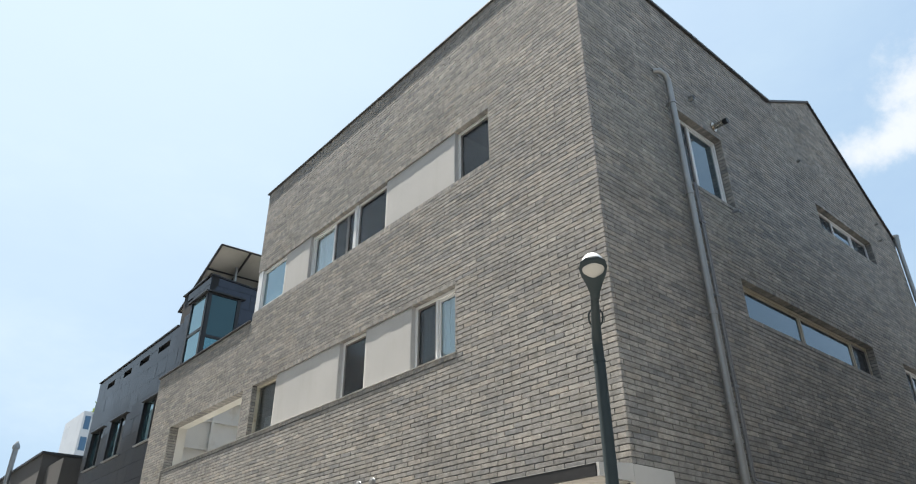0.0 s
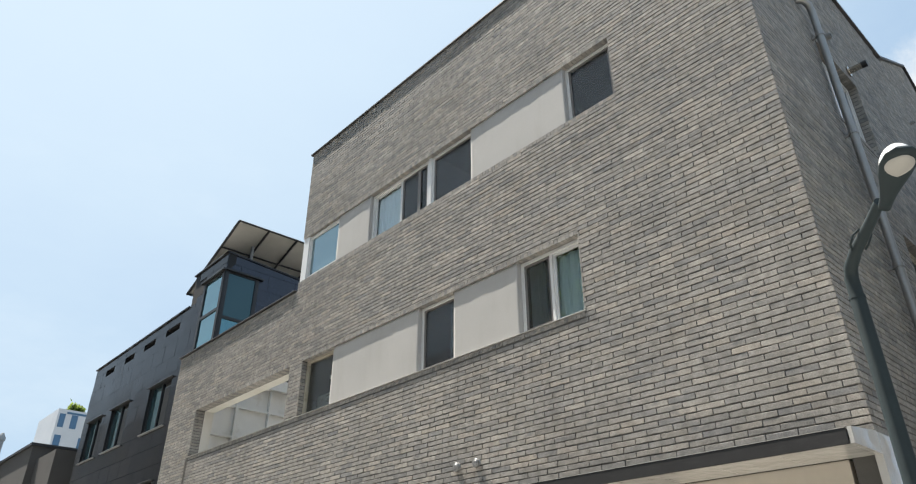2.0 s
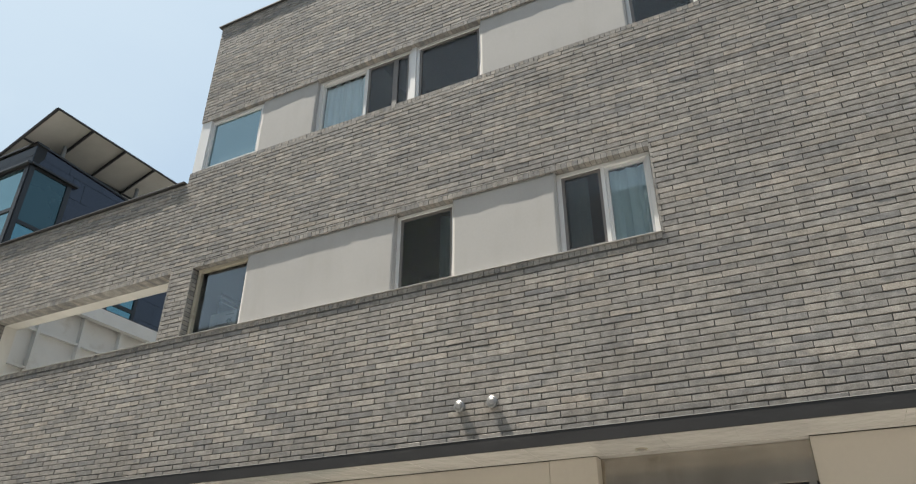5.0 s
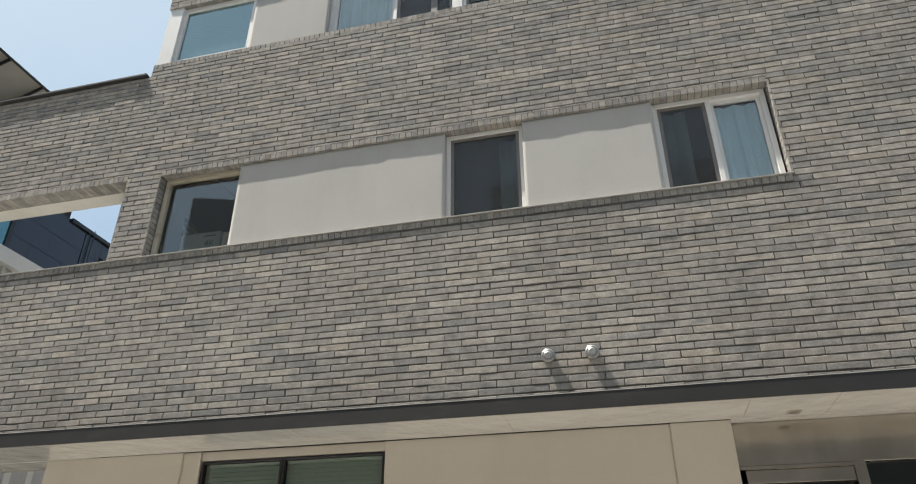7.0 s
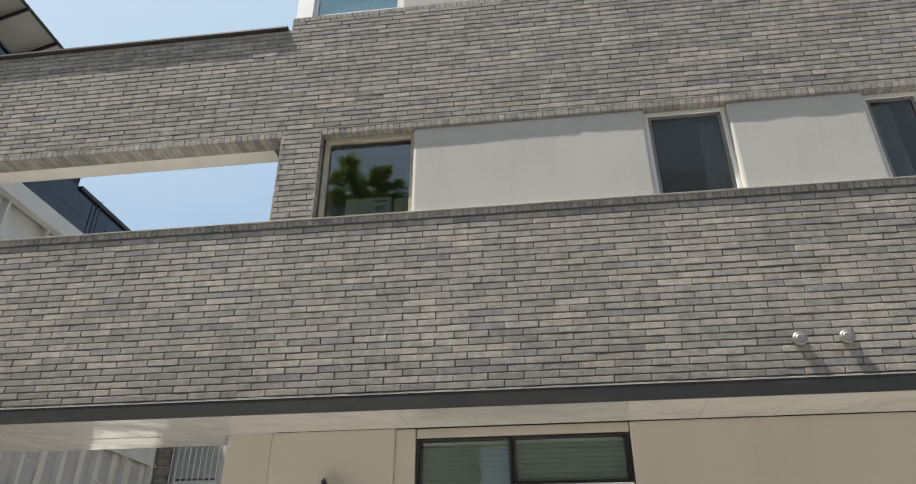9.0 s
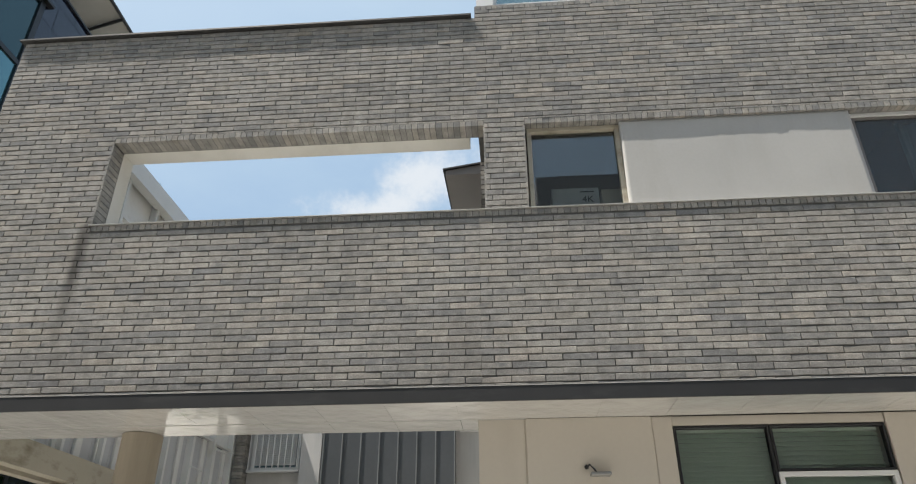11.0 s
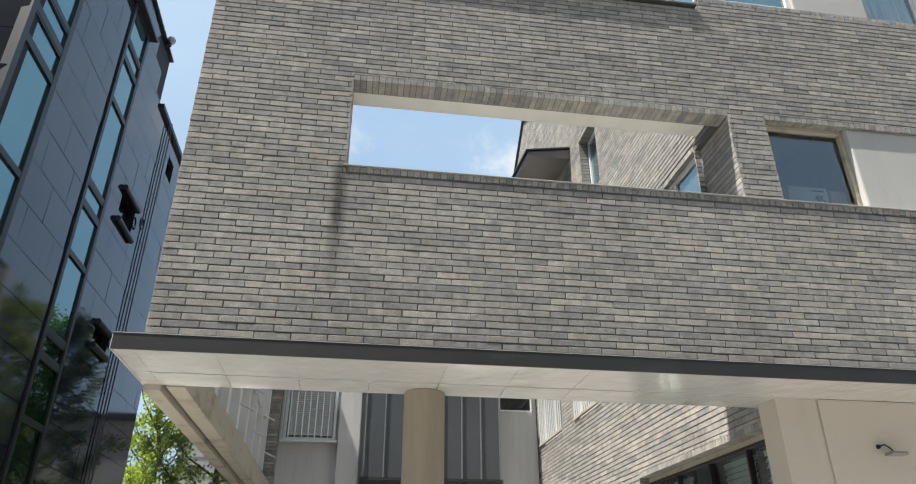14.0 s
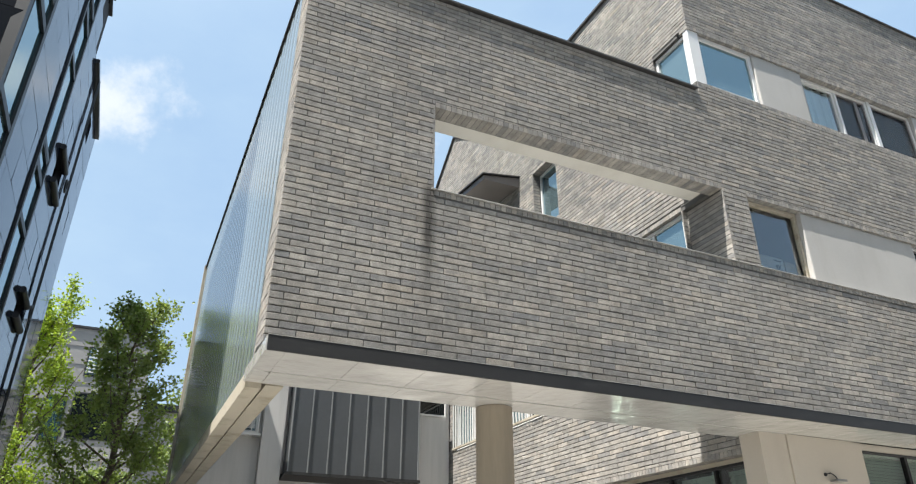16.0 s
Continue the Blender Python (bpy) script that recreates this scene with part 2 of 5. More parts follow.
M_SILL = mat("pale_sill_metal", (0.5, 0.49, 0.465), 0.45, metal=0.2, vary=0.1, bump=0.05, stain=(0.4, (0.3, 0.28, 0.24), 3, 0.5, 0.8, (1, 1, 1)))
M_PVC = mat("white_window_frame", (0.657, 0.657, 0.647), 0.38, vary=0.03, bump=0.03)
M_ALU = mat("anodised_frame", (0.297, 0.297, 0.292), 0.35, metal=0.7, vary=0.05, bump=0.02)
M_SCREENF = mat("brown_sash", (0.173, 0.158, 0.150), 0.5, vary=0.08, bump=0.05)
M_MESH = mat("insect_screen", (0.068, 0.071, 0.075), 0.75, vary=0.1, fine=200, bump=0.05)
M_GLASS = glass_mat("window_glass", (0.84, 0.93, 0.94), 1.75)
M_TINTED = glass_mat("tinted_glass", (0.64, 0.72, 0.73), 1.8)
M_BLUEGLASS = coated_glass("blue_reflective_glass", (0.22, 0.315, 0.345), 0.75)
M_CLEAR = glass_mat("clear_glass", (0.9, 0.95, 0.92), 1.5)
M_TEAL = coated_glass("teal_reflective_glass", (0.135, 0.275, 0.305), 0.8)
# the same teal glass, its weaker sky reflection put into a darker colour
M_TEAL_DIMREFL = coated_glass("teal_glass_dim_reflection", (0.056, 0.101, 0.109), 0.7)
# low panes: the dark green reflection in them is painted as glass colour
M_TEAL_DARKREFL = mat("teal_glass_dark_reflection", (0.006, 0.022, 0.013), 0.03, vary=0.5, scale=3.0, fine=12, bump=0.01, ior=1.3)
M_SIDEGLASS = coated_glass("side_window_glass", (0.128, 0.174, 0.204), 0.7)
M_DARKGLASS = coated_glass("dark_glass", (0.008, 0.011, 0.011), 0.0)
M_FASCIA = mat("dark_grey_metal", (0.034, 0.034, 0.035), 0.5, metal=0.35, vary=0.12, bump=0.06,
               stain=(0.2, (0.12, 0.115, 0.11), 2.2, 0.55, 0.75, (1, 1, 4)))
M_COPING = mat("coping_metal", (0.065, 0.063, 0.062), 0.5, metal=0.4, vary=0.12, bump=0.06)
M_SOFFIT = mat("glossy_white_panel", (0.528, 0.517, 0.493), 0.12, vary=0.04, scale=1.3, fine=3.2, bump=0.45, dist=0.08, coat=0.4)
M_WHITEMETAL = mat("white_metal", (0.646, 0.646, 0.629), 0.4, vary=0.06, bump=0.05, stain=(0.5, (0.36, 0.31, 0.24), 2.5, 0.56, 0.8, (1, 1, 1)))
M_DARKHOUSE = mat("dark_render", (0.07, 0.066, 0.062), 0.9, vary=0.2, scale=0.9, fine=20, bump=0.3)
M_SHEET = mat("translucent_sheet", (0.46, 0.465, 0.485), 0.5, vary=0.1, scale=1.2, bump=0.05, stain=(0.4, (0.34, 0.33, 0.3), 1.5, 0.5, 0.8, (3, 3, 0.3)))
M_CREAM = mat("cream_panel", (0.532, 0.485, 0.415), 0.55, vary=0.05, scale=0.9, fine=30, bump=0.08,
              stain=(0.25, (0.34, 0.30, 0.24), 1.2, 0.5, 0.8, (1, 1.6, 0.5)))
M_STEEL = mat("brushed_steel", (0.46, 0.41, 0.345), 0.2, metal=0.95, vary=0.3, scale=2.6, fine=9, stretch=(1, 1, 0.5), bump=0.14, dist=0.03, rough_vary=0.5)
M_CONCRETE = mat("column_concrete", (0.29, 0.25, 0.195), 0.85, vary=0.16, scale=2.4, fine=24, stretch=(1.6, 1.6, 0.22), bump=0.3,
                 stain=(0.5, (0.19, 0.165, 0.13), 3.0, 0.45, 0.75, (2.4, 2.4, 0.15)))
M_RAIL = mat("weathered_cream_steel", (0.396, 0.360, 0.288), 0.6, vary=0.12, scale=1.4, bump=0.15,
             stain=(0.8, (0.15, 0.125, 0.07), 2.2, 0.52, 0.72, (1, 1, 2)))
M_HONED = mat("honed_black_stone", (0.009, 0.009, 0.0105), 0.17, vary=0.5, scale=0.8, fine=30, bump=0.05, random_amount=1.2, ior=1.24, rough_vary=0.8)
M_STONE = mat("polished_black_stone", (0.0125, 0.016, 0.03), 0.07, vary=0.3, scale=1.1, fine=45, bump=0.02, random_amount=0.5, ior=1.6, rough_vary=0.5)
M_BLACKFRAME = mat("black_frame", (0.014, 0.014, 0.015), 0.45, vary=0.1, bump=0.03)
M_JOINT = mat("black_joint", (0.012, 0.012, 0.013), 0.8, vary=0.1, bump=0.1)
M_SEAM = mat("slate_grey_sheet", (0.085, 0.092, 0.1), 0.42, metal=0.35, vary=0.12, scale=0.8, fine=12, bump=0.05, dist=0.01)
M_SEAMEDGE = mat("seam_edge", (0.23, 0.24, 0.245), 0.4, metal=0.4, vary=0.08, bump=0.03)
M_GALV = mat("galvanised_pipe", (0.302, 0.302, 0.295), 0.42, metal=0.55, vary=0.15, scale=4, bump=0.06, stain=(0.4, (0.3, 0.27, 0.23), 3, 0.5, 0.8, (1, 1, 0.4)))
M_CONDUIT = mat("grey_conduit", (0.2, 0.21, 0.23), 0.5, vary=0.1, bump=0.05)
M_POLE = mat("lamp_pole_paint", (0.03, 0.042, 0.046), 0.6, metal=0.0, vary=0.14, scale=5, bump=0.05, ior=1.3)
M_LENS = mat("lamp_lens", (0.40, 0.39, 0.36), 0.3, vary=0.08, bump=0.03)
M_LAMPTOP = mat("lamp_cap", (0.7, 0.71, 0.71), 0.35, vary=0.05, bump=0.03)
M_CURTAIN = mat("pale_curtain", (0.669, 0.774, 0.810), 0.9, vary=0.08, scale=3, bump=0.1)
M_GREENBLIND = mat("green_blind", (0.56, 0.64, 0.55), 0.6, vary=0.05, bump=0.05)
M_CARTON = mat("carton_board", (0.3, 0.295, 0.285), 0.8, vary=0.08, bump=0.05)
M_INSIDE = mat("room_wall", (0.15, 0.145, 0.135), 0.9, vary=0.05, bump=0.05)
M_ASPHALT = mat("street_paving", (0.24, 0.236, 0.225), 0.92, vary=0.25, scale=0.7, fine=90, bump=0.5)
M_PAVING = mat("paving", (0.36, 0.345, 0.32), 0.88, vary=0.14, scale=1.5, fine=60, bump=0.3)
M_COURTFLOOR = mat("courtyard_concrete", (0.364, 0.356, 0.336), 0.85, vary=0.1, scale=1.2, fine=40, bump=0.2)
M_FARWALL = mat("far_grey_wall", (0.3, 0.29, 0.28), 0.9, vary=0.12, scale=1.0, fine=15, stretch=(1, 1, 5), bump=0.3)
M_TOWER = mat("white_tower_panel", (0.45, 0.47, 0.49), 0.6, vary=0.06, scale=0.4, bump=0.05)
M_TOWERGLASS = coated_glass("tower_glass", (0.08, 0.15, 0.23), 0.5)
M_SOLAR = mat("panel_backsheet", (0.5, 0.49, 0.45), 0.55, vary=0.1, scale=2, bump=0.05)
M_UGLASS = mat("fluted_glass", (0.153, 0.180, 0.175), 0.1, metal=0.0, ior=1.9, vary=0.04, scale=1.0, fine=3.0, bump=0.02, dist=0.01)


def see_through(m, amount):
    """A fine mesh: part of the light passes between the threads."""
    n, l = m.node_tree.nodes, m.node_tree.links
    tr, mx = n.new("ShaderNodeBsdfTransparent"), n.new("ShaderNodeMixShader")
    mx.inputs[0].default_value = amount
    l.new(n["Principled BSDF"].outputs[0], mx.inputs[1])
    l.new(tr.outputs[0], mx.inputs[2])
    l.new(mx.outputs[0], n["Material Output"].inputs["Surface"])


see_through(M_MESH, 0.7)
M_BARK = mat("bark", (0.12, 0.095, 0.07), 0.9, vary=0.25, scale=8, fine=60, stretch=(1, 1, 0.3), bump=0.6, dist=0.01)


def leaf_mat(name, a):
    m = mat(name, a, 0.5, vary=0.4, scale=1.2, fine=9, bump=0.0, random_amount=0.8)
    b = m.node_tree.nodes["Principled BSDF"]
    tr, mx = m.node_tree.nodes.new("ShaderNodeBsdfTranslucent"), m.node_tree.nodes.new("ShaderNodeMixShader")
    tr.inputs["Color"].default_value = (a[0] * 1.7, a[1] * 1.5, a[2] * 0.8, 1)
    mx.inputs[0].default_value = 0.4
    l = m.node_tree.links
    l.new(b.outputs[0], mx.inputs[1])
    l.new(tr.outputs[0], mx.inputs[2])
    l.new(mx.outputs[0], m.node_tree.nodes["Material Output"].inputs["Surface"])
    return m


M_LIME = leaf_mat("lime_leaves", (0.23, 0.33, 0.045))
M_GREEN = leaf_mat("green_leaves", (0.15, 0.215, 0.065))


# ---- mesh helpers ----
def part(name, bm, material, parent=None, label="", smooth=False):
    me = bpy.data.meshes.new(name)
    bmesh.ops.recalc_face_normals(bm, faces=bm.faces)
    bm.to_mesh(me)
    bm.free()
    if smooth:
        for p in me.polygons:
            p.use_smooth = True
    me.materials.append(material)
    ob = new(name, me)
    ob.parent = parent
    if label:
        tagged(ob, label)
    return ob


def empty(name, label, category, kind="", group=""):
    return tagged(new(name), label, category, group, kind)


def raw(name, verts, faces, material, parent=None, label="", kind=""):
    me = bpy.data.meshes.new(name)
    me.from_pydata(verts, [], faces)
    me.update()
    me.materials.append(material)
    ob = new(name, me)
    ob.parent = parent
    if label or kind:
        tagged(ob, label, kind=kind)
    return ob


class Plane:
    """An upright plane: u along it, z up, d out of it."""

    def __init__(self, origin, u, n):
        self.o, self.u, self.n = Vector(origin), Vector(u), Vector(n)
        self.flip = self.u.cross(Vector((0, 0, 1))).dot(self.n) < 0

    def at(self, u, z, d=0.0):
        return self.o + self.u * u + self.n * d + Vector((0, 0, z))


FRONT = Plane((6.22, 0, 0), (0, 1, 0), (-1, 0, 0))
SIDE = Plane((0, 4.47, 0), (1, 0, 0), (0, -1, 0))
INNER = Plane((0, 14.5, 0), (1, 0, 0), (0, 1, 0))
ENDP = Plane((0, 20.2, 0), (1, 0, 0), (0, 1, 0))
COURT = Plane((15.0, 0, 0), (0, 1, 0), (-1, 0, 0))
BSIDE = Plane((0, 23.2, 0), (1, 0, 0), (0, -1, 0))
BFRONT = Plane((8.2, 0, 0), (0, 1, 0), (-1, 0, 0))
GROUNDF = Plane((6.28, 0, 0), (0, 1, 0), (-1, 0, 0))


def hexa(bm, c, bevel=0.0):
    v = [bm.verts.new(p) for p in c]
    fs = [bm.faces.new([v[i] for i in q]) for q in ((0, 1, 2, 3), (7, 6, 5, 4), (0, 4, 5, 1), (1, 5, 6, 2), (2, 6, 7, 3), (3, 7, 4, 0))]
    if bevel:
        es = list({e for f in fs for e in f.edges})
        bmesh.ops.bevel(bm, geom=es, offset=bevel, segments=1, affect="EDGES", clamp_overlap=True)


def pbox(bm, P, u0, u1, z0, z1, d0, d1, bevel=0.0):
    hexa(bm, [P.at(u0, z0, d0), P.at(u1, z0, d0), P.at(u1, z1, d0), P.at(u0, z1, d0),
              P.at(u0, z0, d1), P.at(u1, z0, d1), P.at(u1, z1, d1), P.at(u0, z1, d1)], bevel)


def box(bm, x0, x1, y0, y1, z0, z1, bevel=0.0):
    hexa(bm, [Vector(p) for p in ((x0, y0, z0), (x1, y0, z0), (x1, y1, z0), (x0, y1, z0), (x0, y0, z1), (x1, y0, z1), (x1, y1, z1), (x0, y1, z1))], bevel)


def tube(bm, pts, radius, sides=10, cap=True):
    """A round bar along points; radius is one number or one for each point."""
    pts = [Vector(p) for p in pts]
    rs = radius if isinstance(radius, (list, tuple)) else [radius] * len(pts)
    rings, a = [], None
    for i, p in enumerate(pts):
        d = (pts[min(i + 1, len(pts) - 1)] - pts[max(i - 1, 0)]).normalized()
        if a is None:
            a = d.cross(Vector((0.31, 0.17, 0.93)) if abs(d.z) < 0.9 else Vector((1, 0, 0)))
        a = (a - d * a.dot(d)).normalized()
        b = d.cross(a)
        rings.append([bm.verts.new(p + (a * math.cos(6.28318 * k / sides) + b * math.sin(6.28318 * k / sides)) * rs[i]) for k in range(sides)])
    for r0, r1 in zip(rings, rings[1:]):
        for k in range(sides):
            bm.faces.new((r0[k], r0[(k + 1) % sides], r1[(k + 1) % sides], r1[k]))
    if cap:
        bm.faces.new([bm.verts.new(v.co) for v in rings[0]])
        bm.faces.new([bm.verts.new(v.co) for v in rings[-1][::-1]])


def one_box(name, P, dims, material, parent=None, label="", bevel=0.0):
    bm = bmesh.new()
    pbox(bm, P, *dims, bevel)
    return part(name, bm, material, parent, label)


def one_tube(name, pts, radius, material, parent=None, label="", sides=12):
    bm = bmesh.new()
    tube(bm, pts, radius, sides)
    return part(name, bm, material, parent, label, smooth=True)


def cut(rect, holes):
    """What is left of a rectangle (u0, u1, z0, z1) outside the holes."""
    left = [rect]
    for a, b, c, d in holes:
        nxt = []
        for u0, u1, z0, z1 in left:
            if b <= u0 or a >= u1 or d <= z0 or c >= z1:
                nxt.append((u0, u1, z0, z1))
                continue
            if u0 < a:
                nxt.append((u0, a, z0, z1))
            if b < u1:
                nxt.append((b, u1, z0, z1))
            m0, m1 = max(u0, a), min(u1, b)
            if z0 < c:
                nxt.append((m0, m1, z0, c))
            if d < z1:
                nxt.append((m0, m1, d, z1))
        left = nxt
    return left


def height(profile, u):
    for (a, za), (b, zb) in zip(profile, profile[1:]):
        if a <= u <= b:
            return za + (zb - za) * (u - a) / max(b - a, 1e-6)
    return profile[-1][1]


def below(poly, a, b):
    """A polygon in (u, z) clipped to what lies under the line from a to b."""
    out = []

    def side(p):
        return a[1] + (b[1] - a[1]) * (p[0] - a[0]) / (b[0] - a[0]) - p[1]

    for p, q in zip(poly, poly[1:] + poly[:1]):
        sp, sq = side(p), side(q)
        if sp >= 0:
            out.append(p)
        if (sp >= 0) != (sq >= 0):
            t = sp / (sp - sq)
            out.append((p[0] + (q[0] - p[0]) * t, p[1] + (q[1] - p[1]) * t))
    return out


def slab(name, P, z0, profile, holes, thick, material, label, category, back=0.011):
    """A wall with openings through it, its top following the profile; its face lies behind the brick face."""
    us = sorted({p[0] for p in profile} | {h[k] for h in holes for k in (0, 1)})
    us = [u for u in us if profile[0][0] <= u <= profile[-1][0]]
    bm = bmesh.new()
    for a, b in zip(us, us[1:]):
        if b - a < 1e-4:
            continue
        mid = (a + b) / 2
        spans = sorted((h[2], h[3]) for h in holes if h[0] < mid < h[1])
        z, runs = z0, []
        for c, d in spans:
            if c > z:
                runs.append((z, c))
            z = max(z, d)
        for c, d in runs:
            pbox(bm, P, a, b, c, d, -thick, -back)
        ta, tb = height(profile, a + 1e-5), height(profile, b - 1e-5)
        if min(ta, tb) > z:
            hexa(bm, [P.at(a, z, -thick), P.at(b, z, -thick), P.at(b, tb, -thick), P.at(a, ta, -thick),
                      P.at(a, z, -back), P.at(b, z, -back), P.at(b, tb, -back), P.at(a, ta, -back)])
    ob = part(name, bm, material)
    return tagged(ob, label, category, kind="structure")


BL, BH, JOINT, BED = 0.31, 0.067, 0.008, 0.012


def prism(P, poly, d, verts, faces, rnd, deep=0.035, ch=0.003):
    """One brick: a face polygon with chamfered, slightly uneven edges."""
    cu, cz = sum(p[0] for p in poly) / len(poly), sum(p[1] for p in poly) / len(poly)
    k, base = len(poly), len(verts)
    tilt, lean = rnd.uniform(-0.0026, 0.0026), rnd.uniform(-0.015, 0.015)
    ring = [(p[0] + rnd.uniform(-0.002, 0.002), p[1] + rnd.uniform(-0.0022, 0.0022)) for p in poly]

    def dd(p):
        return d + tilt * (p[0] - cu) / 0.15 * 0.6 + lean * (p[1] - cz)

    for p in ring:
        verts.append(P.at(p[0], p[1], -deep))
    for p in ring:
        verts.append(P.at(p[0], p[1], dd(p) - ch))
    for p in ring:
        su = ch if p[0] < cu else -ch
        sz = ch if p[1] < cz else -ch
        verts.append(P.at(p[0] + su, p[1] + sz, dd(p)))
    fs = [[base + 2 * k + i for i in range(k)]]
    for i in range(k):
        j = (i + 1) % k
        fs.append([base + i, base + j, base + k + j, base + k + i])
        fs.append([base + k + i, base + k + j, base + 2 * k + j, base + 2 * k + i])
    faces.extend([f[::-1] for f in fs] if P.flip else fs)


def brickwork(P, wall, z0, profile, holes, chosen, seed, shift=0.0):
    """Stretcher bond over a wall: the chosen stretch as single bricks, the rest as one mesh."""
    rnd = random.Random(seed)
    verts, faces, singles = [], [], []
    ua, ub = profile[0][0], profile[-1][0]
    ztop = max(p[1] for p in profile)
    row = 0
    z = z0
    while z < ztop:
        u = ua - BL * (0.5 * (row % 2) + shift) - rnd.uniform(0, 0.012)
        za, zb = z + BED / 2 + rnd.uniform(-0.0015, 0.001), z + BH - BED / 2 + rnd.uniform(-0.001, 0.001)
        while u < ub:
            ln = BL + rnd.uniform(-0.006, 0.006)
            r = (max(u + JOINT / 2, ua), min(u + ln - JOINT / 2, ub), za, zb)
            u += ln
            if r[1] - r[0] < 0.02:
                continue
            d = rnd.uniform(-0.0014, 0.0012) + (0.002 if rnd.random() < 0.02 else 0.0)
            pieces = cut(r, holes)
            whole = len(pieces) == 1 and abs(pieces[0][1] - pieces[0][0] - (BL - JOINT)) < 0.008 and pieces[0][3] - pieces[0][2] > 0.05
            for a, b, c, e in pieces:
                if b - a < 0.018 or e - c < 0.015:
                    continue
                poly = [(a, c), (b, c), (b, e), (a, e)]
                for p, q in zip(profile, profile[1:]):
                    if q[0] > a and p[0] < b:
                        poly = below(poly, p, q)
                        if len(poly) < 3:
                            break
                if len(poly) < 3:
                    continue
                if len(poly) == 4 and b - a > 0.2 and P is FRONT:
                    # worn long edges
                    us = [a + (b - a) * (k + rnd.uniform(-0.12, 0.12)) / 3 for k in (1, 2)]
                    poly = [(a, c)] + [(u, c + rnd.uniform(-0.0012, 0.0022)) for u in us] + [(b, c), (b, e)] + [(u, e + rnd.uniform(-0.002, 0.001)) for u in us[::-1]] + [(a, e)]
                if whole and len(singles) < 300 and chosen(a, c):
                    singles.append(((a + b) / 2, (c + e) / 2, d))
                else:
                    prism(P, poly, d, verts, faces, rnd)
        z += BH
        row += 1
    LATER.append((P, wall, verts, faces, singles, seed))


LATER = []


def finish_bricks():
    """The single bricks, last of all."""
    for P, wall, verts, faces, singles, seed in LATER:
        raw("bricks", verts, faces, M_BRICK, wall, "grey long-format bricks in stretcher bond with dark recessed joints", "stuff")
        rnd = random.Random(seed + 1)
        kinds = []
        for i in range(7):
            v, f = [], []
            hl, hh = (BL - JOINT) / 2, (BH - BED) / 2
            prism(P, [(-hl, -hh), (hl, -hh), (hl, hh), (-hl, hh)], 0.0, v, f, rnd)
            v = [p - P.o for p in v]
            me = bpy.data.meshes.new("brick")
            me.from_pydata(v, [], f)
            me.materials.append(M_BRICK)
            kinds.append(me)
        for u, z, d in singles:
            ob = new("brick", rnd.choice(kinds))
            ob.location = P.at(u, z, d)
            ob.parent = wall


def rowlocks(P, wall, u0, u1, z0, z1, d0, d1, pitch, name, seed, gap=0.007):
    """A row of bricks on edge, as over and under the openings."""
    rnd = random.Random(seed)
    n = max(1, round((u1 - u0) / pitch))
    w = (u1 - u0) / n
    bm = bmesh.new()
    for i in range(n):
        a = u0 + i * w
        o = 0.0042 * noise.noise((a * 2.1, z0, seed * 1.7)) + 0.0034 * noise.noise((a * 6.3, z0, seed * 2.9)) + rnd.uniform(-0.001, 0.001)
        pbox(bm, P, a + gap / 2, a + w - gap / 2, z0 + rnd.uniform(0, 0.003), z1 - gap / 2, d0, d1 + o)
    return part(name, bm, M_BRICK, wall, "grey bricks set on edge")


def jambs(P, wall, u, z0, z1, depth, way, seed):
    """Brick ends lining one upright side of an opening; way is +1 where they look along +u."""
    rnd = random.Random(seed)
    bm = bmesh.new()
    z = z0
    while z < z1 - 0.02:
        o = rnd.uniform(0, 0.003)
        a, b = (u - 0.02, u + 0.001 + o) if way > 0 else (u - 0.001 - o, u + 0.02)
        pbox(bm, P, a, b, z + BED / 2, min(z + BH - BED / 2, z1), -depth, -0.0015)
        z += BH
    return part("jamb", bm, M_BRICK, wall, "grey brick reveal of the opening")

# ---- ground and street ----
def fall(y):
    return -0.021 * max(-20.0, min(60.0, y))


def sheet(name, x0, x1, ys, lift, material, label, category):
    bm = bmesh.new()
    rows = [[bm.verts.new((x, y, fall(y) + lift)) for x in (x0, x1)] for y in ys]
    for a, b in zip(rows, rows[1:]):
        bm.faces.new((a[0], a[1], b[1], b[0]))
    return tagged(part(name, bm, material), label, category, kind="structure")


sheet("ground", -900, 900, (-900, -20, 0, 20, 40, 60, 900), 0.0, M_ASPHALT, "pale paved street falling gently along the building", "ground")
bm = bmesh.new()
for a, b in ((-10, 0), (0, 10), (10, 20), (20, 30)):
    hexa(bm, [Vector(p) for p in ((4.6, a, fall(a) - 0.2), (22, a, fall(a) - 0.2), (22, b, fall(b) - 0.2), (4.6, b, fall(b) - 0.2),
                                  (4.6, a, fall(a) + 0.1), (22, a, fall(a) + 0.1), (22, b, fall(b) + 0.1), (4.6, b, fall(b) + 0.1))])
tagged(part("pavement", bm, M_PAVING), "pale paving along the brick building", "pavement", kind="structure")

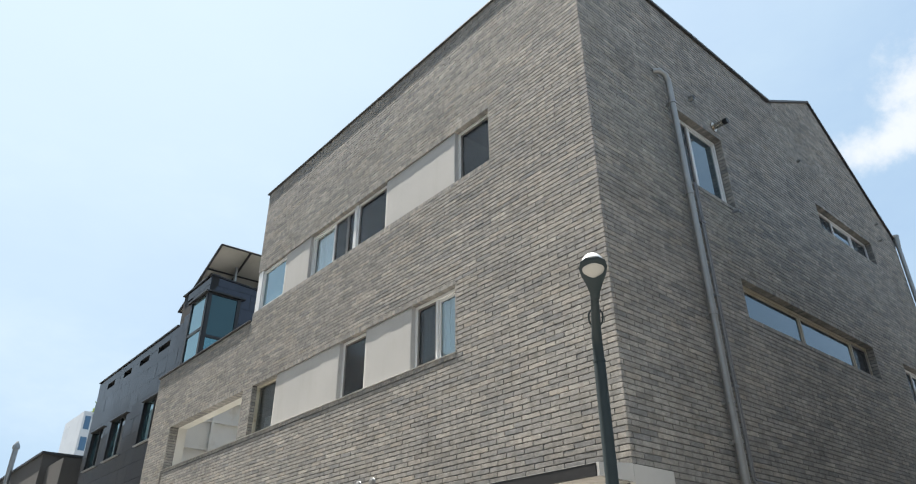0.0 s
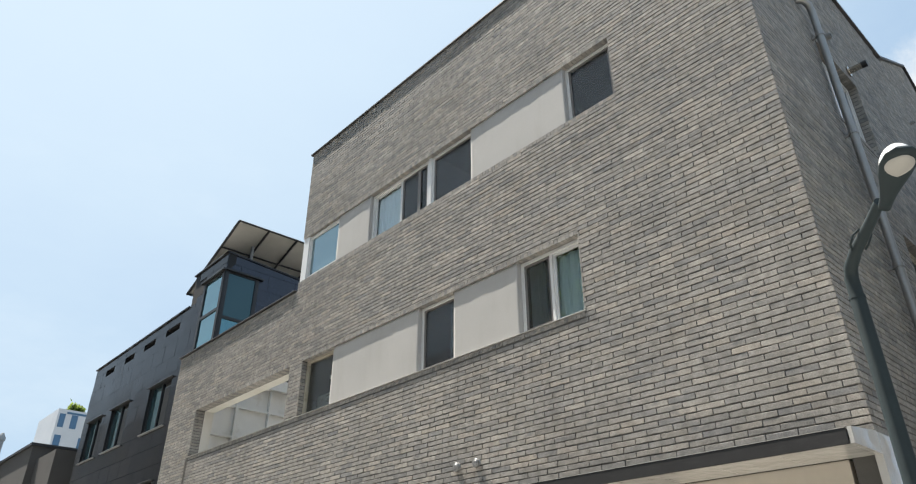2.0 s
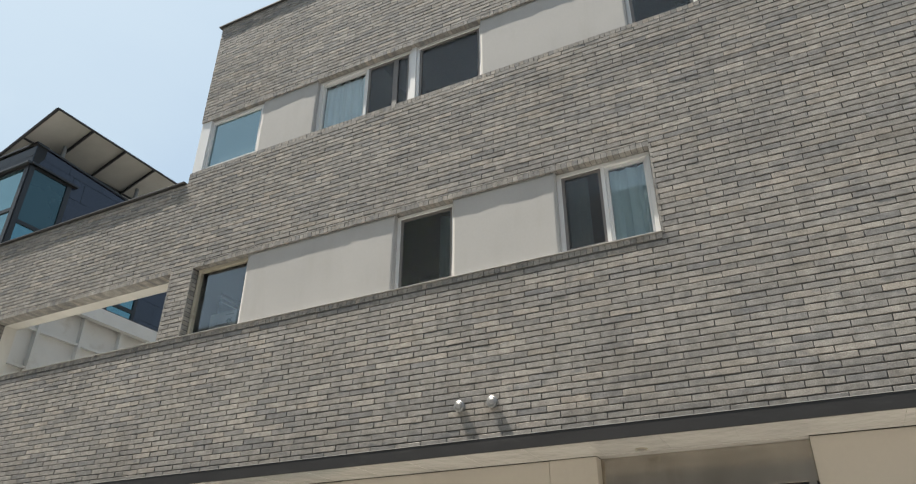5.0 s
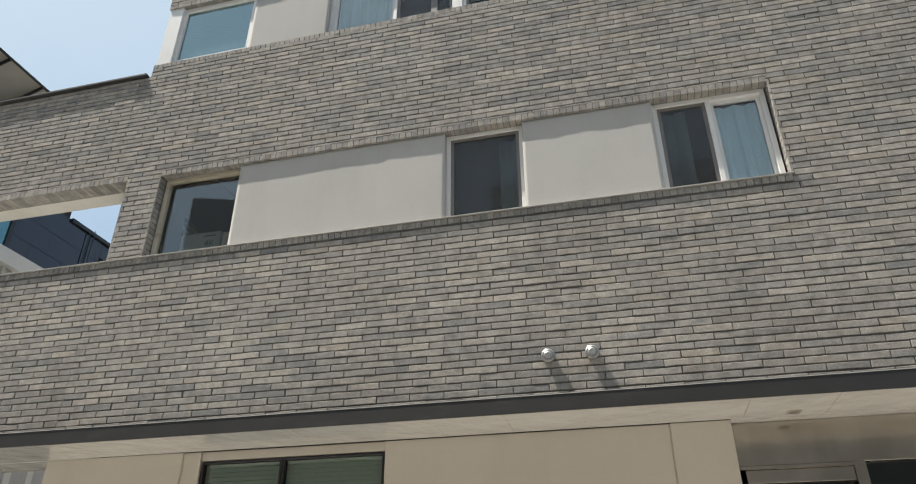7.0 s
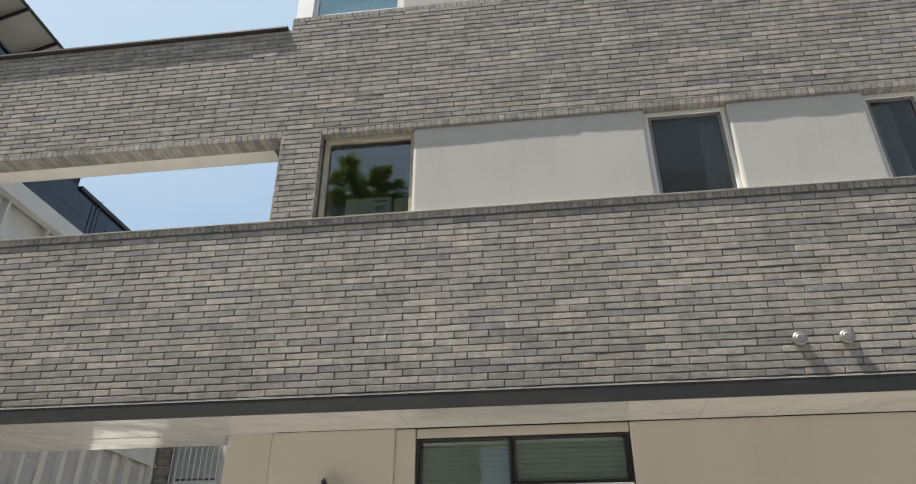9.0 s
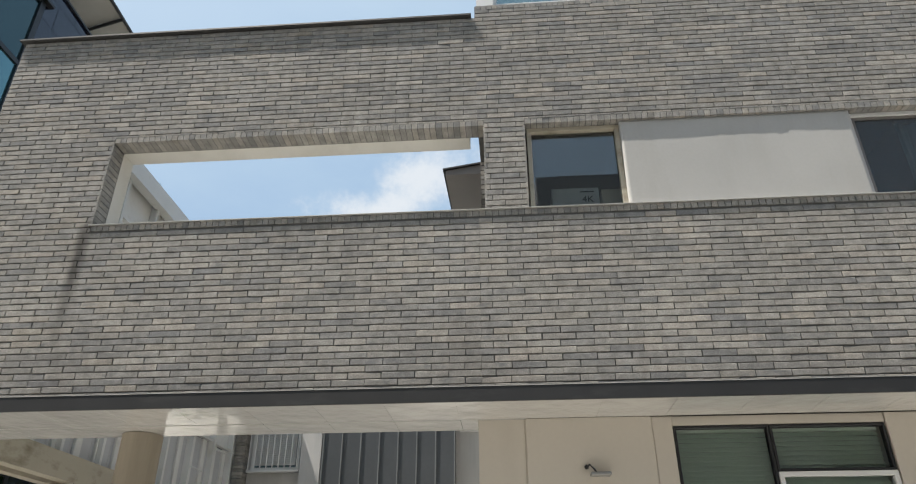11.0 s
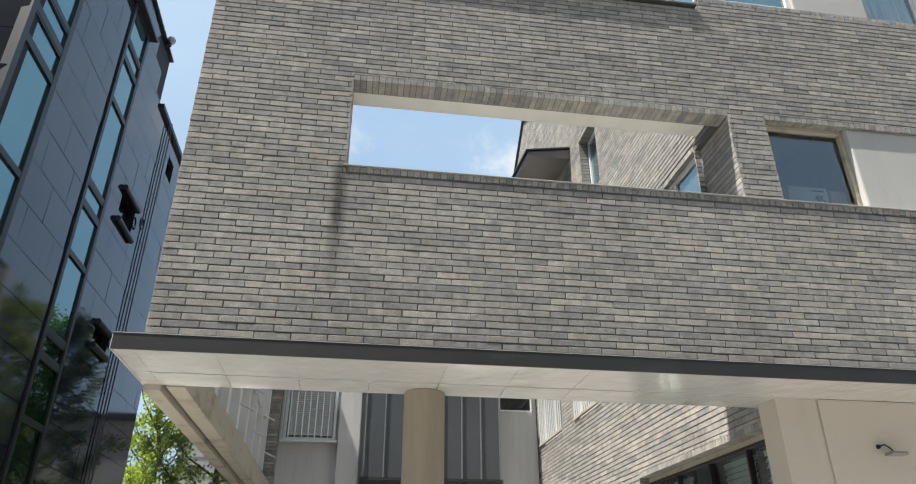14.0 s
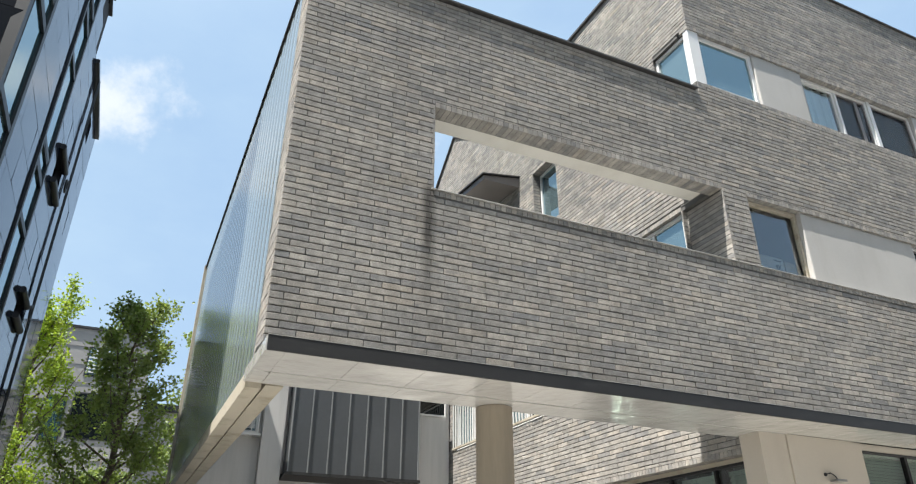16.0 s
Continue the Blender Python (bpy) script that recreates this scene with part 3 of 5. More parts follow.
# ---- grey brick building: walls ----
Z_BASE, Z_LOW, Z_MAIN = 2.95, 7.73, 11.17
SILL2, HEAD2, SILL3, HEAD3 = 5.0, 6.09, 7.92, 8.95
BAND2 = (7.28, 13.98)
BAND3 = (6.45, 14.5)
OPENING = (14.43, 18.65)
main_profile = [(4.47, Z_MAIN), (14.5, Z_MAIN)]
wing_profile = [(14.5, Z_LOW), (20.2, Z_LOW)]
front_profile = [(4.47, Z_MAIN), (14.4999, Z_MAIN), (14.5, Z_LOW), (20.2, Z_LOW)]
front_holes = [(BAND2[0], BAND2[1], SILL2, HEAD2), (BAND3[0], BAND3[1] + 0.01, SILL3, HEAD3), (OPENING[0], OPENING[1], SILL2, HEAD2)]
LINTEL = 0.067
brick_holes = [(a, b, c - LINTEL, d + LINTEL) for a, b, c, d in front_holes] + [(BAND2[1], OPENING[0], SILL2 - LINTEL, SILL2 + 0.012)]

wall_front = slab("wall_front", FRONT, Z_BASE, [(4.5, Z_MAIN), (14.4699, Z_MAIN), (14.47, Z_LOW), (20.17, Z_LOW)], front_holes, 0.22, M_MORTAR,
                  "grey brick street wall with two long window bands and an open screen", "brick wall")
brickwork(FRONT, wall_front, 2.97, [(4.47, Z_MAIN), (14.5, Z_MAIN)], brick_holes, lambda u, z: u > 11.5 and z < 3.9, 11)
brickwork(FRONT, wall_front, 2.97, [(14.5, Z_LOW), (20.2, Z_LOW)], brick_holes, lambda u, z: z < 4.2, 12)

gable = [(6.22, Z_MAIN), (12.45, 11.14), (14.8, 12.38), (18.0, 9.75)]
side_holes = [(8.4, 9.9, 7.54, 8.93), (9.52, 14.3, 5.53, 6.18), (13.5, 16.2, 8.52, 9.1), (15.75, 17.2, 5.1, 6.18)]
side_brick_holes = [(a, b, c - LINTEL, d + LINTEL) for a, b, c, d in side_holes]
wall_side = slab("wall_side", SIDE, -0.2, [(6.26, Z_MAIN)] + gable[1:], side_holes, 0.24, M_MORTAR, "shaded grey brick gable wall with deep-set windows", "brick wall")
brickwork(SIDE, wall_side, 2.97 - 46 * BH, gable, side_brick_holes + [(6.2, 6.95, -1, 3.04)], lambda u, z: u < 9.3 and 3.3 < z < 6.0, 13, 0.25)

inner_holes = [(6.22, 7.04, SILL3, HEAD3), (6.95, 7.9, 4.7, 6.1), (10.03, 10.9, 7.6, 8.98), (13.2, 14.85, 4.0, 5.3), (10.95, 12.45, 4.0, 5.3), (6.5, 9.8, 1.0, 2.66), (6.46, 6.94, SILL2, HEAD2)]
inner_profile = [(6.22, Z_MAIN), (12.45, 11.14), (14.8, 12.38), (18.0, 9.75)]
inner_brick_holes = [(a, b, c - LINTEL, d + LINTEL) for a, b, c, d in inner_holes]
wall_inner = slab("wall_inner", INNER, -0.2, [(6.46, Z_MAIN)] + gable[1:], inner_holes, 0.24, M_MORTAR, "sunlit grey brick wall facing the courtyard", "brick wall")
brickwork(INNER, wall_inner, 2.97 - 46 * BH, inner_profile, inner_brick_holes + [(6.0, 6.24, 0, 20), (6.0, 6.6, -1, 2.95), (6.0, 6.955, SILL2 - 0.07, HEAD2 + 0.07)], lambda u, z: 7.0 < u < 10.9 and 2.7 < z < 4.8, 14)

bm = bmesh.new()
box(bm, 17.76, 18.0, 4.72, 14.25, -0.2, 9.75)
tagged(part("wall_back", bm, M_FARWALL), "plain grey rear wall", "wall", kind="structure")

# lintels, sills and reveals of the street wall
rowlocks(FRONT, wall_front, *BAND2, HEAD2 - 0.004, HEAD2 + LINTEL, -0.17, 0.0, 0.067, "lintel_course", 21)
rowlocks(FRONT, wall_front, BAND3[0], 14.5, HEAD3 - 0.004, HEAD3 + LINTEL, -0.17, 0.0, 0.067, "lintel_course", 22)
rowlocks(FRONT, wall_front, *OPENING, HEAD2 - 0.004, HEAD2 + LINTEL, -0.215, 0.0, 0.067, "lintel_course", 23)
rowlocks(FRONT, wall_front, BAND2[0], OPENING[0], SILL2 - LINTEL, SILL2, -0.05, 0.0, 0.067, "sill_course", 24)
rowlocks(FRONT, wall_front, *OPENING, SILL2 - LINTEL, SILL2, -0.05, 0.0, 0.067, "sill_course", 25)
rowlocks(FRONT, wall_front, BAND3[0], 14.5, SILL3 - LINTEL, SILL3, -0.05, 0.0, 0.067, "sill_course", 26)
jambs(FRONT, wall_front, BAND2[0], SILL2, HEAD2, 0.17, 1, 31)
jambs(FRONT, wall_front, BAND2[1], SILL2, HEAD2, 0.17, -1, 32)
jambs(FRONT, wall_front, BAND3[0], SILL3, HEAD3, 0.17, 1, 33)
jambs(FRONT, wall_front, OPENING[0], SILL2, HEAD2, 0.7, 1, 34)
one_box("pier_core", FRONT, (14.08, OPENING[0], SILL2 - 0.05, HEAD2 + 0.05, -0.71, -0.2), M_MORTAR, wall_front)
jambs(FRONT, wall_front, OPENING[1], SILL2, HEAD2, 0.215, -1, 35)
for i, (a, b, c, d) in enumerate(side_holes):
    rowlocks(SIDE, wall_side, a, b, d - 0.004, d + LINTEL, -0.2, 0.0, 0.067, "lintel_course", 40 + i)
    rowlocks(SIDE, wall_side, a, b, c - LINTEL, c, -0.12, 0.004, 0.067, "sill_course", 50 + i)
    jambs(SIDE, wall_side, a, c, d, 0.2, 1, 60 + i)
    jambs(SIDE, wall_side, b, c, d, 0.2, -1, 70 + i)
for i, (a, b, c, d) in enumerate(inner_holes[1:-1]):
    rowlocks(INNER, wall_inner, a, b, d - 0.004, d + LINTEL, -0.2 if i == 4 else -0.16, 0.0, 0.067, "lintel_course", 80 + i)
    rowlocks(INNER, wall_inner, a, b, c - LINTEL, c, -0.1, 0.003, 0.067, "sill_course", 90 + i)
    jambs(INNER, wall_inner, a, c, d, 0.2 if i == 4 else 0.16, 1, 100 + i)
    jambs(INNER, wall_inner, b, c, d, 0.2 if i == 4 else 0.16, -1, 110 + i)

# plaster lining behind the brick of the open screen, and the brick end of the wing
bm = bmesh.new()
pbox(bm, FRONT, 14.6, 20.18, HEAD2 + 0.0, Z_LOW - 0.02, -0.44, -0.222)
pbox(bm, FRONT, 14.6, 20.18, Z_BASE, SILL2 - 0.03, -0.44, -0.222)
pbox(bm, FRONT, OPENING[1], 20.18, SILL2 - 0.03, HEAD2, -0.44, -0.222)
tagged(part("screen_lining", bm, M_LINING), "cream plaster lining behind the open brick screen", "wall lining", kind="structure")
bm = bmesh.new()
z = 2.97
rnd = random.Random(5)
row = 0
while z < Z_LOW - 0.05:
    for a, b in (((6.224, 6.31), (6.32, 6.62)) if row % 2 else ((6.224, 6.52), (6.53, 6.62))):
        pbox(bm, ENDP, a, b, z + 0.005, z + BH - 0.005, -0.04, rnd.uniform(0.0, 0.005))
    z += BH
    row += 1
part("end_bricks", bm, M_BRICK, wall_front, "grey brick end of the wing")

# metal cappings of the parapets
coping = empty("coping", "thin dark metal coping along the parapets", "coping", kind="structure")
bm = bmesh.new()
pbox(bm, FRONT, 4.41, 14.56, Z_MAIN + 0.004, Z_MAIN + 0.034, -0.26, 0.042, 0.004)
part("capping", bm, M_COPING, coping)
bm = bmesh.new()
pbox(bm, FRONT, 14.55, 20.27, Z_LOW + 0.004, Z_LOW + 0.034, -0.46, 0.047, 0.004)
part("capping", bm, M_COPING, coping)
for P in (SIDE, INNER):
    for (a, za), (b, zb) in zip(gable, gable[1:]):
        bm = bmesh.new()
        x0 = a + (0.0 if a > 6.3 else 0.03)
        hexa(bm, [P.at(x0, za + 0.002, -0.24), P.at(b, zb + 0.002, -0.24), P.at(b, zb + 0.05, -0.24), P.at(x0, za + 0.05, -0.24),
                  P.at(x0, za + 0.002, 0.05), P.at(b, zb + 0.002, 0.05), P.at(b, zb + 0.05, 0.05), P.at(x0, za + 0.05, 0.05)])
        part("capping", bm, M_COPING, coping)

# roof behind the parapets and floors within
bm = bmesh.new()
box(bm, 6.44, 12.45, 4.71, 14.26, 10.7, 10.9)
hexa(bm, [Vector(p) for p in ((12.3, 4.71, 10.9), (14.8, 4.71, 12.2), (14.8, 14.26, 12.2), (12.3, 14.26, 10.9),
                              (12.3, 4.71, 11.02), (14.8, 4.71, 12.34), (14.8, 14.26, 12.34), (12.3, 14.26, 11.02))])
hexa(bm, [Vector(p) for p in ((14.8, 4.71, 12.2), (18.05, 4.71, 9.55), (18.05, 14.26, 9.55), (14.8, 14.26, 12.2),
                              (14.8, 4.71, 12.34), (18.05, 4.71, 9.7), (18.05, 14.26, 9.7), (14.8, 14.26, 12.34))])
tagged(part("roof", bm, M_FASCIA), "dark metal roof with a rear gable behind the parapet", "roof", kind="structure")
bm = bmesh.new()
for z in (4.1, 7.0):
    box(bm, 6.45, 17.7, 4.72, 14.25, z, z + 0.25)
box(bm, 9.6, 9.75, 4.72, 14.25, 4.35, 7.0)
box(bm, 9.6, 9.75, 4.72, 14.25, 7.25, 10.7)
for y in (6.2, 9.0, 12.1):
    box(bm, 6.5, 9.6, y, y + 0.12, 4.35, 7.0)
    box(bm, 6.5, 9.6, y, y + 0.12, 7.25, 10.7)
tagged(part("floor_upper", bm, M_INSIDE), "plain floors and partitions inside", "floor", kind="structure")

# ---- window bands ----
plaster = empty("plaster_band", "smooth off-white plaster panels between the windows", "wall panel", kind="structure")


def plaster_panel(a, b, z0, z1, back):
    """Hand-floated plaster: a slightly wavy face, on which the lintel's shadow ends unevenly."""
    nu, nz = max(2, int((b - a) / 0.035)), 30
    verts, faces = [], []
    for j in range(nz + 1):
        for i in range(nu + 1):
            u, z = a + (b - a) * i / nu, z0 + (z1 - z0) * j / nz
            o = 0.0016 * noise.noise((u * 2.2, z * 0.7, 1.7)) + 0.0007 * noise.noise((u * 9.0, z * 1.5, 5.1)) + 0.0004 * noise.noise((u * 24.0, z * 4.0, 9.3))
            verts.append(FRONT.at(u, z, -back + o))
    w = nu + 1
    for j in range(nz):
        for i in range(nu):
            faces.append((j * w + i + 1, j * w + i, (j + 1) * w + i, (j + 1) * w + i + 1))
    k = len(verts)
    verts += [FRONT.at(u, z, -0.2) for z in (z0, z1) for u in (a, b)]
    edge = [list(range(0, w)), list(range(nz * w, nz * w + w)), [j * w for j in range(nz + 1)], [j * w + nu for j in range(nz + 1)]]
    faces += [edge[0] + [k + 1, k], edge[1][::-1] + [k + 2, k + 3], edge[2][::-1] + [k, k + 2], edge[3] + [k + 3, k + 1], (k, k + 1, k + 3, k + 2)]
    ob = raw("panel", verts, faces, M_PLASTER, plaster)
    for p in ob.data.polygons:
        p.use_smooth = len(p.vertices) == 4


for a, b in ((10.53, 12.95), (8.38, 9.70)):
    plaster_panel(a, b, SILL2, HEAD2, 0.032)
for a, b in ((7.30, 9.29), (12.08, 13.16)):
    plaster_panel(a, b, SILL3, HEAD3, 0.032)
# thin metal sills that throw the shadow on the brick below
sills = empty("sill_trim", "thin pale metal sills along the window bands", "sill", kind="structure")
for a, b, z, deep in ((BAND2[0] - 0.02, 14.44, SILL2, 0.2), (14.441, OPENING[1] + 0.03, SILL2, 0.44)):
    one_box("sill", FRONT, (a, b, z + 0.002, z + 0.008, -deep, 0.019), M_SILL, sills)

WCOUNT = [0]


def window(P, rect, back, lights, label, bar=0.05, colour=None, deep=0.07, sash=0.035):
    """A framed window: lights is a list of (share of the width, kind of pane): glass, blue, teal, dark or screen."""
    WCOUNT[0] += 1
    colour = colour or M_PVC
    u0, u1, z0, z1 = rect
    w = tagged(new("window_%d" % WCOUNT[0]), label, "window", kind="structure")
    bm = bmesh.new()
    pbox(bm, P, u0, u1, z0, z0 + bar, -back - deep, -back, 0.004)
    pbox(bm, P, u0, u1, z1 - bar, z1, -back - deep, -back, 0.004)
    pbox(bm, P, u0, u0 + bar, z0 + bar, z1 - bar, -back - deep, -back, 0.004)
    pbox(bm, P, u1 - bar, u1, z0 + bar, z1 - bar, -back - deep, -back, 0.004)
    part("window_frame", bm, colour, w)
    u = u0 + bar
    span = u1 - u0 - 2 * bar
    for i, (share, kind) in enumerate(lights):
        v = u + span * share
        if i:
            one_box("mullion", P, (u - bar * 0.45, u + bar * 0.45, z0 + bar, z1 - bar, -back - deep, -back - 0.004), colour, w, bevel=0.003)
        a, b, c, d = u + (bar * 0.45 if i else 0), v - (bar * 0.45 if i < len(lights) - 1 else 0), z0 + bar, z1 - bar
        off = back + 0.02 + (0.02 if kind == "glass" else 0.0)
        if sash:
            bm = bmesh.new()
            for q in ((a, b, c, c + sash), (a, b, d - sash, d), (a, a + sash, c + sash, d - sash), (b - sash, b, c + sash, d - sash)):
                pbox(bm, P, *q, -off - 0.03, -off + 0.002)
            part("sash", bm, M_SCREENF if kind == "screen" else colour, w)
        material = {"glass": M_GLASS, "clear": M_CLEAR, "side": M_SIDEGLASS, "blue": M_BLUEGLASS, "teal": M_TEAL, "dark": M_DARKGLASS, "screen": M_TINTED}[kind]
        s = sash
        pane = one_box("pane", P, (a + s, b - s, c + s, d - s, -off - 0.02, -off - 0.014), material, w)
        pane.visible_shadow = False
        if kind == "screen":
            one_box("insect_screen", P, (a + s, b - s, c + s, d - s, -off - 0.008, -off - 0.006), M_MESH, w, "fine dark insect screen")
        u = v
    return w


def curtain(P, u0, u1, z0, z1, d, material, label):
    """Hanging cloth with soft folds."""
    n = max(8, int((u1 - u0) / 0.025))
    verts, faces = [], []
    for i in range(n + 1):
        u = u0 + (u1 - u0) * i / n
        o = 0.03 * math.sin(i * 0.9) + 0.012 * math.sin(i * 2.3)
        verts += [P.at(u, z0, -d + o), P.at(u, z1, -d + o * 0.6)]
    for i in range(n):
        faces.append((2 * i, 2 * i + 2, 2 * i + 3, 2 * i + 1))
    ob = raw("curtain", verts, faces, material)
    return tagged(ob, label, "curtain")


window(FRONT, (12.95, 13.96, SILL2 + 0.015, HEAD2 - 0.002), 0.1, [(1.0, "glass")], "fixed window in a pale frame within the brick band", 0.05, M_RAIL, sash=0.0)
window(FRONT, (9.70, 10.53, SILL2 + 0.012, HEAD2 - 0.005), 0.1, [(1.0, "screen")], "small white window with a brown sash and insect screen", 0.045)
window(FRONT, (7.30, 8.38, SILL2 + 0.012, HEAD2 - 0.005), 0.1, [(0.5, "glass"), (0.5, "screen")], "white two-light window with an insect screen on one side", 0.05)
window(FRONT, (13.16, 14.30, SILL3 + 0.015, HEAD3 - 0.005), 0.06, [(1.0, "blue")], "pale blue corner window in a white frame", 0.065, sash=0.0)
window(FRONT, (10.42, 12.08, SILL3 + 0.005, HEAD3 - 0.005), 0.09, [(0.47, "screen"), (0.53, "glass")], "white sliding window with blue glass and a dark screen", 0.05)
window(FRONT, (9.29, 10.34, SILL3 + 0.005, HEAD3 - 0.005), 0.09, [(1.0, "screen")], "white window with a dark insect screen", 0.045)
window(FRONT, (6.47, 7.30, SILL3 + 0.005, HEAD3 - 0.005), 0.1, [(1.0, "screen")], "white window with a tilted dark sash", 0.045)
one_box("sash_stile", FRONT, (10.66, 10.74, SILL3 + 0.08, HEAD3 - 0.09, -0.12, -0.1), M_SCREENF, plaster, "brown stile of the half-open sash")
one_box("post", FRONT, (10.34, 10.42, SILL3 + 0.005, HEAD3 - 0.002, -0.16, -0.07), M_PVC, plaster, "white fluted post between two windows")
window(INNER, (6.35, 7.04, SILL3 + 0.015, HEAD3 - 0.005), 0.06, [(1.0, "blue")], "return of the pale blue corner window", 0.05, sash=0.0)
one_box("post", FRONT, (14.28, 14.485, SILL3 + 0.015, HEAD3, -0.12, -0.02), M_PVC, plaster, "white corner post of the window")
# a window board with a carton behind the fixed window
one_box("window_board", FRONT, (12.9, 14.0, 4.93, SILL2 - 0.005, -0.75, -0.23), M_INSIDE, sills, "plain inner window board")
carton = empty("carton", "pale cardboard carton behind the fixed window", "carton")
one_box("box", FRONT, (13.22, 13.72, SILL2, 5.37, -0.56, -0.26), M_CARTON, carton, bevel=0.004)
one_box("flap", FRONT, (13.22, 13.72, 5.372, 5.38, -0.42, -0.26), M_CARTON, carton)
one_box("bars", FRONT, (13.27, 13.42, 5.325, 5.338, -0.262, -0.2575), M_BLACKFRAME, carton, "small printed bars")
text = bpy.data.curves.new("lettering", "FONT")
text.body, text.size, text.extrude, text.align_x = "4K", 0.11, 0.001, "CENTER"
text.materials.append(M_BLACKFRAME)
letters = new("lettering", text)
letters.matrix_world = Matrix.Translation(FRONT.at(13.34, 5.2, -0.2575)) @ Matrix(((0, 0, -1, 0), (-1, 0, 0, 0), (0, 1, 0, 0), (0, 0, 0, 1)))
letters.parent = carton
one_box("case", FRONT, (12.98, 13.19, SILL2, 5.36, -0.5, -0.27), M_CONCRETE, tagged(new("storage_box"), "brown cardboard box on the window board", "box"), bevel=0.004)
curtain(FRONT, 7.36, 7.86, SILL2 + 0.05, HEAD2 - 0.08, 0.22, M_CURTAIN, "pale curtain hanging behind the two-light window")
curtain(FRONT, 9.72, 9.98, SILL2 + 0.05, HEAD2 - 0.08, 0.24, M_CURTAIN, "pale curtain hanging behind the small window")
curtain(FRONT, 11.25, 12.0, SILL3 + 0.05, HEAD3 - 0.05, 0.21, M_CURTAIN, "pale curtain hanging behind the sliding window")
curtain(FRONT, 8.05, 8.34, SILL2 + 0.05, HEAD2 - 0.05, 0.24, M_CURTAIN, "pale curtain hanging behind the screened light")

window(SIDE, (8.42, 9.88, 7.56, 8.92), 0.12, [(0.42, "screen"), (0.58, "side")], "white window set deep in the gable wall", 0.055)
window(SIDE, (9.54, 14.28, 5.55, 6.17), 0.12, [(0.43, "side"), (0.43, "side"), (0.14, "screen")], "long low strip window in the gable wall", 0.05, M_RAIL)
window(SIDE, (13.52, 16.18, 8.54, 9.09), 0.12, [(0.34, "screen"), (0.36, "side"), (0.30, "screen")], "three-light strip window high in the gable wall", 0.05)
window(SIDE, (15.77, 17.18, 5.12, 6.17), 0.12, [(0.5, "screen"), (0.5, "side")], "window at the rear of the gable wall", 0.05)
window(INNER, (6.97, 7.88, 4.72, 6.09), 0.06, [(0.8, "blue"), (0.2, "blue")], "white corner window beside the open screen", 0.055, sash=0.0)
window(INNER, (10.05, 10.88, 7.62, 8.97), 0.165, [(1.0, "blue")], "slim window set deep in the sunlit wall", 0.045, sash=0.0)
for a, b in ((13.22, 14.83), (10.97, 12.43)):
    w = window(INNER, (a, b, 4.02, 5.29), 0.1, [(0.5, "dark"), (0.5, "blue")], "courtyard window behind white upright bars", 0.05)
    guard = empty("window_guard", "white painted upright bars in front of a window", "window guard", group="window guards")
    one_box("rail", INNER, (a, b, 4.03, 4.07, -0.02, 0.03), M_RAIL, guard)
    one_box("rail", INNER, (a, b, 5.2, 5.24, -0.02, 0.03), M_PVC, guard)
    n = 13
    for i in range(n):
        u = a + 0.05 + (b - a - 0.1) * i / (n - 1)
        one_box("bar", INNER, (u - 0.011, u + 0.011, 4.07, 5.2, -0.005, 0.017), M_PVC, guard)
ribbon = window(INNER, (6.51, 9.79, 1.05, 2.6), 0.14, [(0.22, "glass"), (0.26, "glass"), (0.26, "glass"), (0.26, "glass")], "dark-framed ribbon window under the brick", 0.035, M_BLACKFRAME, sash=0.0)

one_box("head_trim", INNER, (6.51, 9.79, 2.601, 2.652, -0.21, -0.13), M_RAIL, ribbon, "cream head trim")


def blind(P, u0, u1, z0, z1, d, material, label, pitch=0.05, hung=0.0):
    thing = empty("blind", label, "blind", group="window blinds")
    z, bm = z0, bmesh.new()
    while z < z1:
        hexa(bm, [P.at(u0, z + pitch * 1.02, -d - 0.012), P.at(u1, z + pitch * 1.02, -d - 0.012), P.at(u1, z + pitch * 1.02 + 0.002, -d - 0.012), P.at(u0, z + pitch * 1.02 + 0.002, -d - 0.012),
                  P.at(u0, z - 0.002, -d + 0.022), P.at(u1, z - 0.002, -d + 0.022), P.at(u1, z, -d + 0.022), P.at(u0, z, -d + 0.022)])
        z += pitch
    part("slats", bm, material, thing)
    one_box("headrail", P, (u0, u1, z1, z1 + 0.04, -d - 0.025, -d + 0.02), material, thing)
    if hung:
        for u in (u0 + 0.08, u1 - 0.08):
            one_box("hanger", P, (u - 0.01, u + 0.01, z1 + 0.041, hung, -d - 0.01, -d + 0.01), M_ALU, thing)


for a, b in ((6.5, 7.15), (7.35, 8.0), (8.85, 9.35)):
    blind(INNER, a, b, 1.1, 2.5, 0.3, M_GREENBLIND, "green-grey slatted blind behind the ribbon window", 0.06, 2.9)

